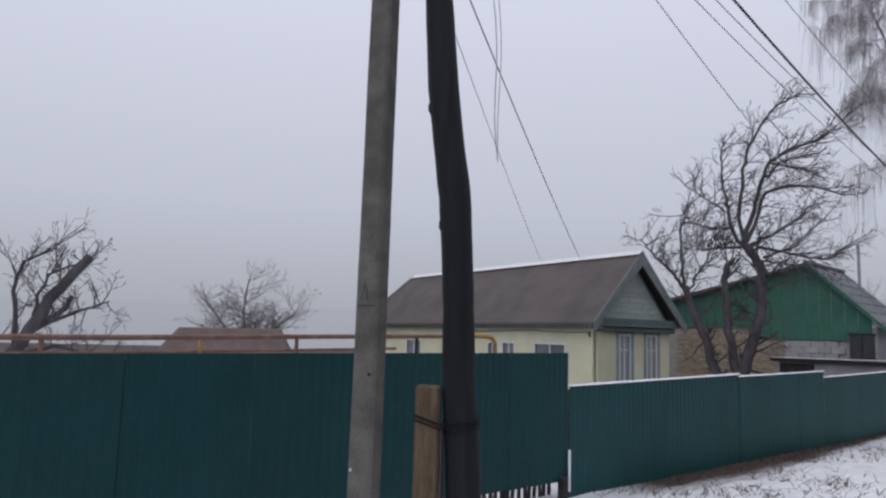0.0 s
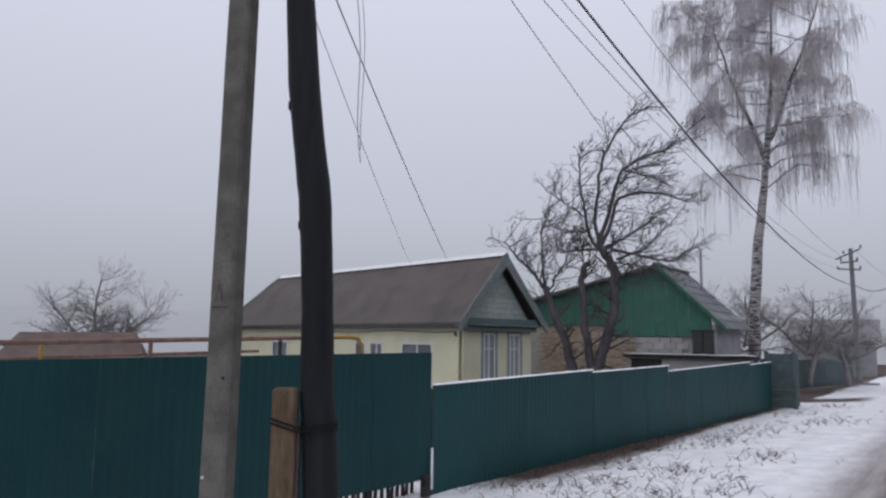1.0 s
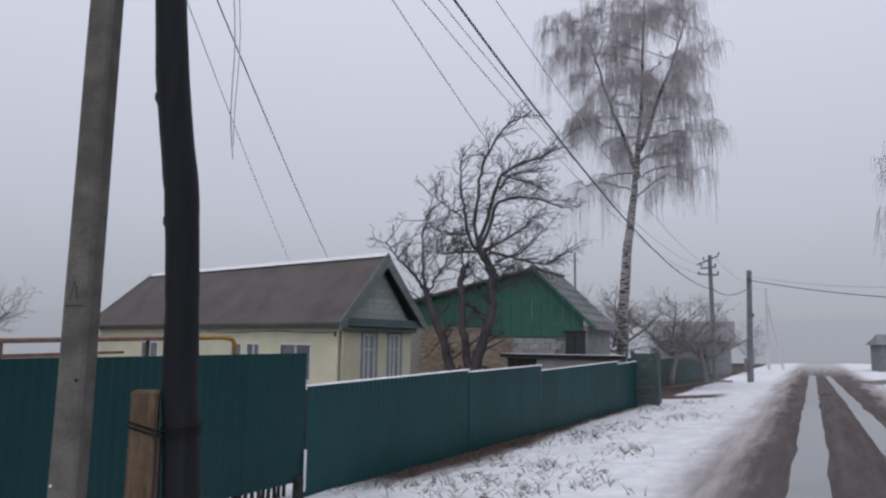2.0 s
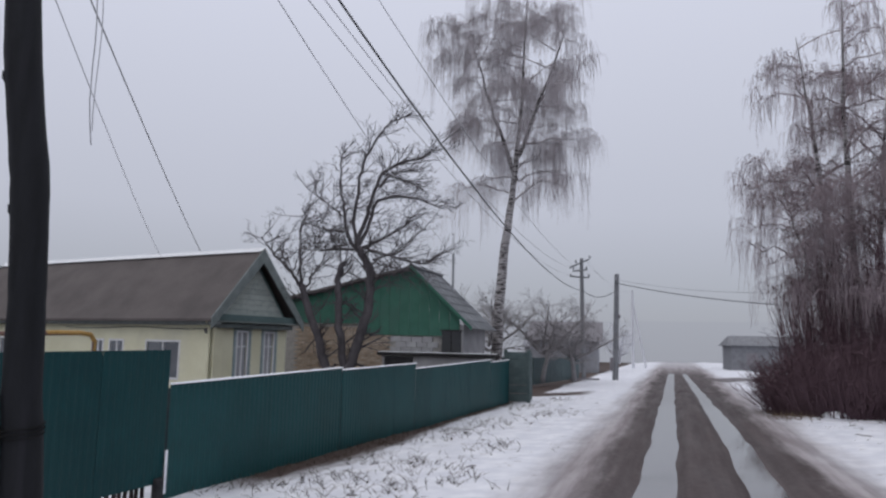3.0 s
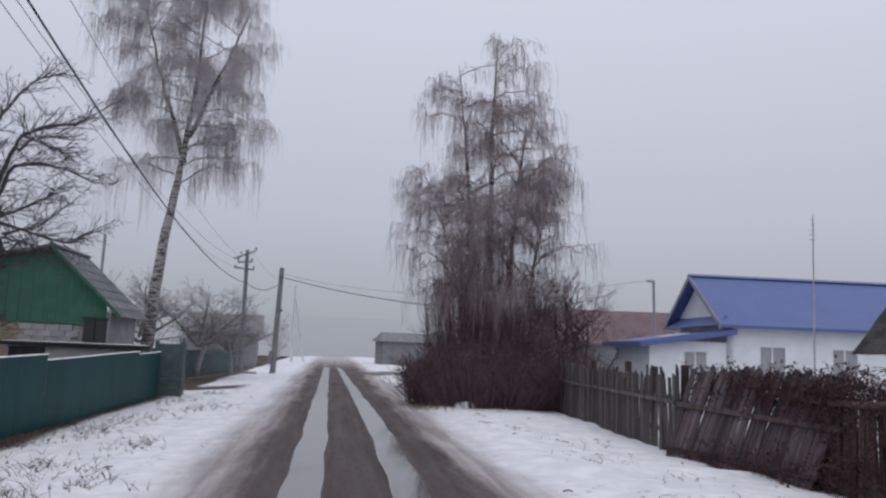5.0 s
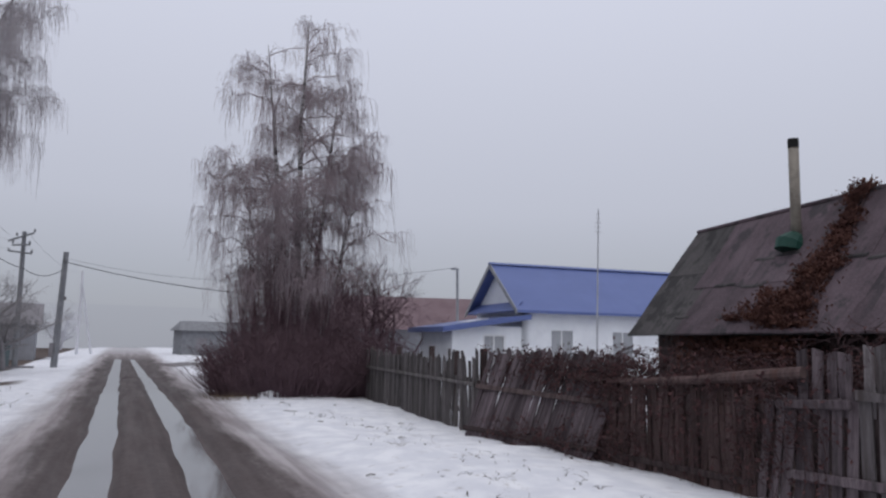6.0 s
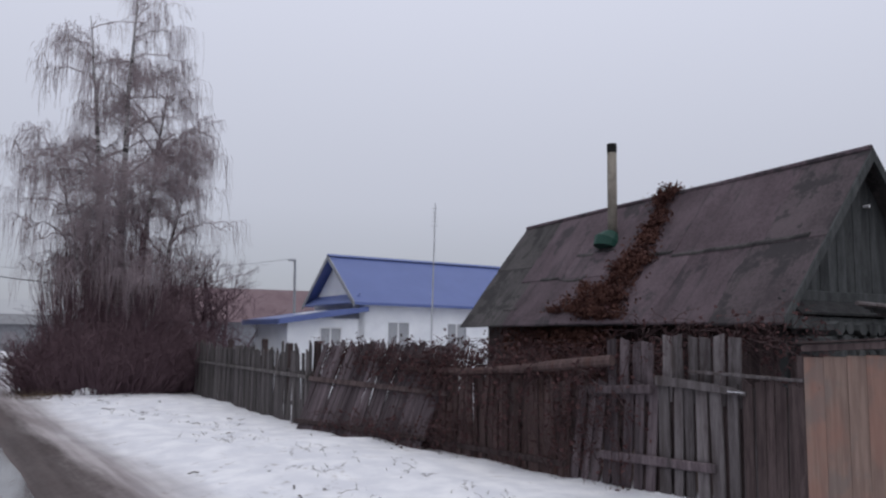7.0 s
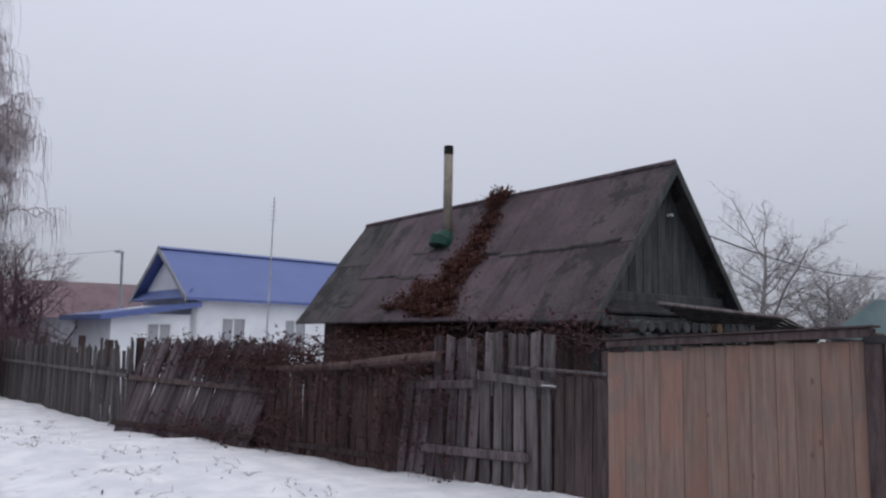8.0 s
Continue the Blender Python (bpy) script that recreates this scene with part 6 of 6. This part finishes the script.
def weeping_birch(at, label, stems, axis, profile, limbs, strands, bark, twig, seed, drop=(0.8, 2.0), thick=0.009, rise=(0.15, 0.85)):
    """A birch whose limbs arch outwards and carry bunches of hanging twigs. profile rows (z, left, right) give the crown's reach from its axis."""
    rng = random.Random(seed)
    tree = thing("birch_tree", pose(*at), label, "tree", "tall weeping birches by the lane")
    trunk, branches, crown = Shape(), Shape(), Shape()
    for pts, r, count in stems:
        full = []
        for a, b in zip(pts, pts[1:]):
            full += [Vector(a).lerp(Vector(b), i / 4) + Vector((rng.gauss(0, 0.02), rng.gauss(0, 0.02), 0)) for i in range(4)]
        full.append(Vector(pts[-1]))
        n = len(full)
        rad = [r * (1 - 0.9 * (i / (n - 1)) ** 1.2) for i in range(n)]
        trunk.tube(full, rad, 10)
        top, zlo = full[-1].z, max(profile[0][0], full[0].z + 0.3)
        for k in range(round(limbs * count)):
            z = zlo + (top - zlo) * ((k + rng.random()) / (limbs * count)) ** 0.95
            i = min(max([j for j in range(n) if full[j].z <= z] or [0]), n - 2)
            q = full[i].lerp(full[i + 1], min(1, max(0, (z - full[i].z) / max(1e-6, full[i + 1].z - full[i].z))))
            a = rng.uniform(0, 2 * math.pi)
            up = rng.uniform(*rise)
            left, right = between(profile, z + 0.5)
            far = (right - (q.x - axis) if math.cos(a) > 0 else left + (q.x - axis))
            deep = (left + right) / 2
            reach = max(0.5, math.hypot(math.cos(a) * far, math.sin(a) * deep)) * (0.35 + 0.65 * rng.random() ** 0.6)
            out = Vector((math.cos(a), math.sin(a), 0))
            m = 8
            pl = [q.copy()]
            for j in range(1, m + 1):
                t = j / m
                pl.append(q + out * reach * t + Vector((rng.gauss(0, 0.05), rng.gauss(0, 0.05), reach * up * math.sin(t * 2.2) - 0.12 * reach * t ** 3 + rng.gauss(0, 0.03))))
            br = max(0.013, 0.045 * (1 - z / (top + 1)) + 0.013)
            branches.tube(pl, [br * (1 - 0.75 * j / m) for j in range(m + 1)], 5, False)
            full_bough = rng.uniform(0.45, 1.0)
            for c in range(max(3, int(reach * 4.0))):
                t = 0.22 + 0.78 * rng.random() ** 0.8
                j = min(int(t * m), m - 1)
                b0 = pl[j].lerp(pl[j + 1], t * m - j)
                side = (out * 0.6 + Vector((rng.gauss(0, 0.6), rng.gauss(0, 0.6), rng.uniform(0.0, 0.6)))).normalized() * rng.uniform(0.3, 0.85)
                b1 = b0 + side * 0.6 + Vector((0, 0, 0.10))
                b2 = b0 + side + Vector((0, 0, -0.08))
                branches.tube([b0, b1, b2], [br * 0.38, br * 0.26, 0.006], 3, False)
                long = rng.uniform(*drop) * full_bough
                for p, w in ((b2, 0.4), (b1, 0.35), (b0, 0.25)):
                    tassel(crown, p, side, long, max(1, round(strands * w)), 0.09, thick, rng)
    part("trunk", trunk, bark, tree, "white birch bark with dark scars", smooth=True)
    part("branchwork", branches, twig, tree)
    part("crown", crown, twig, tree, "hanging twigs coloured pale for fog")
    return tree


weeping_birch((-6.85, 30.3, -0.2), "tall weeping birch with a white leaning trunk and bare twigs",
              [([(-0.05, 0, 0), (-0.03, 0, 3.1), (0.24, 0, 5.6), (0.47, 0, 7.6), (0.72, 0, 9.4), (0.95, 0, 12.4), (1.15, 0, 16.9)], 0.24, 1.0),
               ([(0.72, 0, 8.8), (0.1, 0.3, 10.6), (-0.7, 0.4, 12.8), (-1.5, 0.3, 16.0)], 0.10, 0.75),
               ([(0.8, 0, 9.8), (1.5, -0.3, 11.4), (2.3, -0.4, 13.4), (2.9, -0.3, 15.4)], 0.10, 0.65)],
              0.8, [(7.6, 2.9, 1.6), (8.6, 3.0, 3.0), (10.2, 3.6, 3.3), (12.0, 5.0, 3.1), (13.0, 5.0, 2.8), (14.2, 3.8, 3.5), (15.3, 3.4, 3.5), (16.9, 2.6, 1.6)],
              25, 17, M["bark_birch"], M["twig_birch"], 3, (0.7, 2.9), 0.0055, (0.02, 0.36))
weeping_birch((5.1, 24.4, -0.1), "tall multi-stemmed birch with dense drooping reddish twigs",
              [([(0, 0, 0), (0.0, 0, 4), (-0.1, 0, 8.0), (0.0, 0, 12.5)], 0.17, 1.0),
               ([(-0.2, 0.2, 2.0), (-0.7, 0.2, 6.0), (-1.0, 0.2, 9.0), (-1.3, 0.2, 11.5)], 0.10, 0.8),
               ([(0.35, 0.3, 0), (0.65, 0.3, 3.5), (0.9, 0.3, 7.0), (1.2, 0.2, 10.4)], 0.12, 0.9),
               ([(-0.4, 0, 0), (-0.9, 0.1, 3.0), (-1.4, 0.1, 5.0), (-1.9, 0.1, 7.0)], 0.09, 0.6),
               ([(0.5, -0.2, 0), (1.1, -0.2, 3.0), (1.5, -0.1, 5.0), (1.9, 0, 7.2)], 0.09, 0.6)],
              -0.1, [(3.0, 2.4, 2.3), (4.0, 2.5, 2.3), (5.6, 2.7, 2.3), (6.8, 3.2, 2.5), (7.9, 2.3, 3.2), (8.6, 2.0, 2.3), (9.4, 3.0, 2.1), (10.6, 2.3, 1.8), (12.0, 1.6, 1.1), (12.9, 0.8, 0.6)],
              29, 14, M["bark_birch"], M["twig_red"], 8, (0.5, 1.9), 0.0052, (0.10, 0.6))


def shrub(at, sx, sy, h, n, material, label, seed, r=0.008):
    rng = random.Random(seed)
    s, tw = Shape(), Shape()
    for i in range(n):
        a, q = rng.uniform(0, 2 * math.pi), math.sqrt(rng.random())
        x, y = sx * q * math.cos(a), sy * q * math.sin(a)
        top = h * (1 - 0.45 * q * q) * rng.uniform(0.55, 1.08)
        lean = Vector((x * 0.35 + rng.gauss(0, 0.28), y * 0.35 + rng.gauss(0, 0.28), top))
        p0 = Vector((x, y, -0.1))
        p1 = p0 + lean * 0.5 + Vector((rng.gauss(0, 0.08), rng.gauss(0, 0.08), 0))
        p2 = p0 + lean
        s.tube([p0, p1, p2], [r * 1.6, r, r * 0.4], 3, False)
        for k in range(3):
            b = p1.lerp(p2, rng.random())
            tw.tube([b, b + Vector((rng.gauss(0, 0.22), rng.gauss(0, 0.22), rng.uniform(0.05, 0.35)))], [r * 0.7, r * 0.3], 3, False)
    t = thing("shrub", pose(*at), label, "shrub")
    tagged(part("stem_mass", s, material, t), kind="stuff")
    tagged(part("twig_mass", tw, material, t), kind="stuff")
    return t


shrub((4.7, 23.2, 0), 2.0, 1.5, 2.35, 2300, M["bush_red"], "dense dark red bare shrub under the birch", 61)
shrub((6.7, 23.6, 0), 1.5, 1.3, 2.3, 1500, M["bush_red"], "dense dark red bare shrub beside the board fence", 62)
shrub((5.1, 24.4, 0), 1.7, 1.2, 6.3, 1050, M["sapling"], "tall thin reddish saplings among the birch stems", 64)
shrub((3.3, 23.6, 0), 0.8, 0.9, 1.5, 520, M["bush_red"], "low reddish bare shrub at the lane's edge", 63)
BUSHY = [(6, 0.14, 0.08, 7, 0.5, 0.55, 4), (5, 0.18, 0.08, 6, 0.55, 0.5, 3), (3, 0.2, 0.06, 0, 0.5, 0.5, 3)]
bare_tree("garden_tree", (7.9, 24.8, 0), "grey-brown bare tree with upright twigs behind the fence", [
    ((0, 0, 0), (0.0, 0.0, 1.0), 3.7, 0.11, 18, 0.3), ((0.2, 0, 0.3), (0.22, 0, 1.0), 3.2, 0.08, 16, 0.3), ((-0.3, 0, 0.3), (-0.18, 0, 1.0), 3.3, 0.08, 16, 0.3), ((0.4, 0, 0.2), (0.42, 0.1, 1.0), 2.9, 0.07, 15, 0.3), ((0.1, 0.2, 0.3), (0.1, 0.2, 1.0), 3.4, 0.07, 15, 0.3), ((0.8, 0.2, 0), (0.55, 0.1, 1.0), 2.4, 0.06, 14, 0.3)],
    BUSHY, M["sapling"], M["sapling"], 71)

# dry weeds that stick out of the snow
rng = random.Random(17)
s = Shape()
spots = [(-4.2, 9.5, 1.1), (-3.6, 11.0, 0.9), (-3.0, 13.5, 0.8), (-4.9, 12.5, 0.8), (-4.6, 10.2, 0.8), (-4.5, 15.5, 0.9), (-3.5, 8.3, 0.7), (-2.8, 10.2, 0.5), (-5.2, 9.6, 0.5), (-5.1, 14.3, 0.6), (-4.2, 18.5, 1.0), (-3.2, 21, 0.9),
         (4.4, 12.2, 0.9), (4.9, 10.2, 0.7), (5.3, 8.4, 0.6), (4.2, 9.0, 0.6), (5.0, 14.5, 0.8), (4.0, 16.5, 0.8), (5.3, 6.8, 0.5), (3.6, 19.5, 0.7), (4.0, 7.6, 0.5), (5.8, 5.3, 0.4), (3.3, 22.5, 0.8), (-4.4, 24, 1.0), (-3.9, 27, 0.8), (-2.1, 9.7, 0.12), (-4.0, 12.0, 0.5), (-3.3, 9.4, 0.4), (-4.7, 17, 0.8)]
for cx, cy, sp in spots:
    for k in range(int((56 if cx < 0 else 26) * sp)):
        x, y = cx + rng.gauss(0, sp * 0.45), cy + rng.gauss(0, sp * 0.6)
        if -1.9 < x < 2.7 or x < fence_x(y) + 0.2:
            continue
        z = ground_z(x, y) - 0.01
        for j in range(rng.randint(1, 3)):
            hgt = rng.uniform(0.04, 0.17) if x < 0 else rng.uniform(0.02, 0.09)
            d = Vector((rng.gauss(0, 0.6), rng.gauss(0, 0.6), 1.0)) * hgt
            p = Vector((x, y, z))
            s.tube([p, p + d * 0.6, p + d + Vector((d.x * 0.4, d.y * 0.4, -0.02))], [0.004, 0.003, 0.0015], 3, False)
solid("dry_weeds", s, M["weed"], "tufts of dry brown weeds poking through snow", "weeds", kind="stuff")
s = Shape()
for i in range(700):
    y = rng.uniform(8.8, 27)
    x = fence_x(y) + rng.uniform(0.04, 0.5) ** 1.4 + 0.05
    p = Vector((x, y, ground_z(x, y) - 0.02))
    d = Vector((rng.gauss(0, 0.5), rng.gauss(0, 0.7), rng.uniform(0.3, 1.0))) * rng.uniform(0.05, 0.14)
    s.tube([p, p + d], [0.006, 0.003], 3, False)
solid("fence_foot_grass", s, M["weed"], "dead brown grass along the foot of the green fence", "grass", kind="stuff")
s = Shape()
for i in range(420):
    x, y = rng.gauss(3.0, 0.28), rng.gauss(22.6, 0.7)
    p = Vector((x, y, ground_z(x, y) - 0.02))
    d = Vector((rng.gauss(0, 0.5), rng.gauss(0, 0.5), rng.uniform(0.4, 1.0))) * rng.uniform(0.08, 0.26)
    s.tube([p, p + d], [0.007, 0.003], 3, False)
solid("dead_grass", s, M["straw"], "tuft of dead tan grass at the shrub's foot", "grass", kind="stuff")
s = Shape()
for i in range(46):
    x, y = rng.choice((rng.uniform(3.0, 5.8), rng.uniform(-5.2, -2.2))), rng.uniform(5, 26)
    p = Vector((x, y, ground_z(x, y) + 0.005))
    d = Vector((rng.gauss(0, 1), rng.gauss(0, 1), 0)).normalized() * rng.uniform(0.06, 0.2)
    s.tube([p, p + d * 0.5 + Vector((0, 0, 0.015)), p + d], 0.008, 4)
solid("fallen_twigs", s, M["weed"], "small dark twigs lying on the snow", "twigs", kind="stuff")
sl = thing("stone", pose(3.95, 22.0, 0.02), "snow-capped stone at the edge of the shrub", "stone")
s = Shape()
nseg = 10
for i in range(5):
    for j in range(nseg):
        a = 2 * math.pi * j / nseg
        q = (0.32, 0.34, 0.27, 0.15, 0.02)[i]
        q *= 1 + 0.15 * noise.noise((math.cos(a) * 2, math.sin(a) * 2, i * 0.7))
        s.v.append((q * math.cos(a), q * 0.7 * math.sin(a), (0, 0.10, 0.18, 0.23, 0.24)[i]))
for i in range(4):
    s.f += [(i * nseg + j, i * nseg + (j + 1) % nseg, (i + 1) * nseg + (j + 1) % nseg, (i + 1) * nseg + j) for j in range(nseg)]
part("snow_cover", s, M["snow"], sl, smooth=True)


# ---- bricks and blocks of the green-gabled house ----
rng = random.Random(99)
brick = [Shape().box((-0.121, 0, -0.031), (0.121, 0.06, 0.031), None, 0.005).mesh("brick", M["brick"]) for _ in range(2)]
for row in range(20):
    z = 0.72 + row * 0.082
    x = -13.4 + (0.127 if row % 2 else 0.0)
    while x < -9.75:
        part("brick", brick[row % 2], None, gh2, m=pose(x, 0.045 + rng.uniform(-0.006, 0.006), z, 0, rng.uniform(-0.4, 0.4), 0))
        x += 0.256
block = Shape().box((-0.195, 0, -0.095), (0.195, 0.08, 0.095), None, 0.008).mesh("block", M["block_wall"])
for row in range(5):
    z = 1.12 + row * 0.2
    x = -9.5 + (0.2 if row % 2 else 0.0)
    while x < -7.1:
        if not (-7.95 < x < -6.85 and 1.35 < z < 2.35):
            part("block", block, None, gh2, m=pose(x, 0.03 + rng.uniform(-0.006, 0.006), z))
        x += 0.402
part("side_wall", Shape().box((-7.2, 0.02, -0.3), (-6.98, D2, 2.45)), M["block_wall"], gh2)
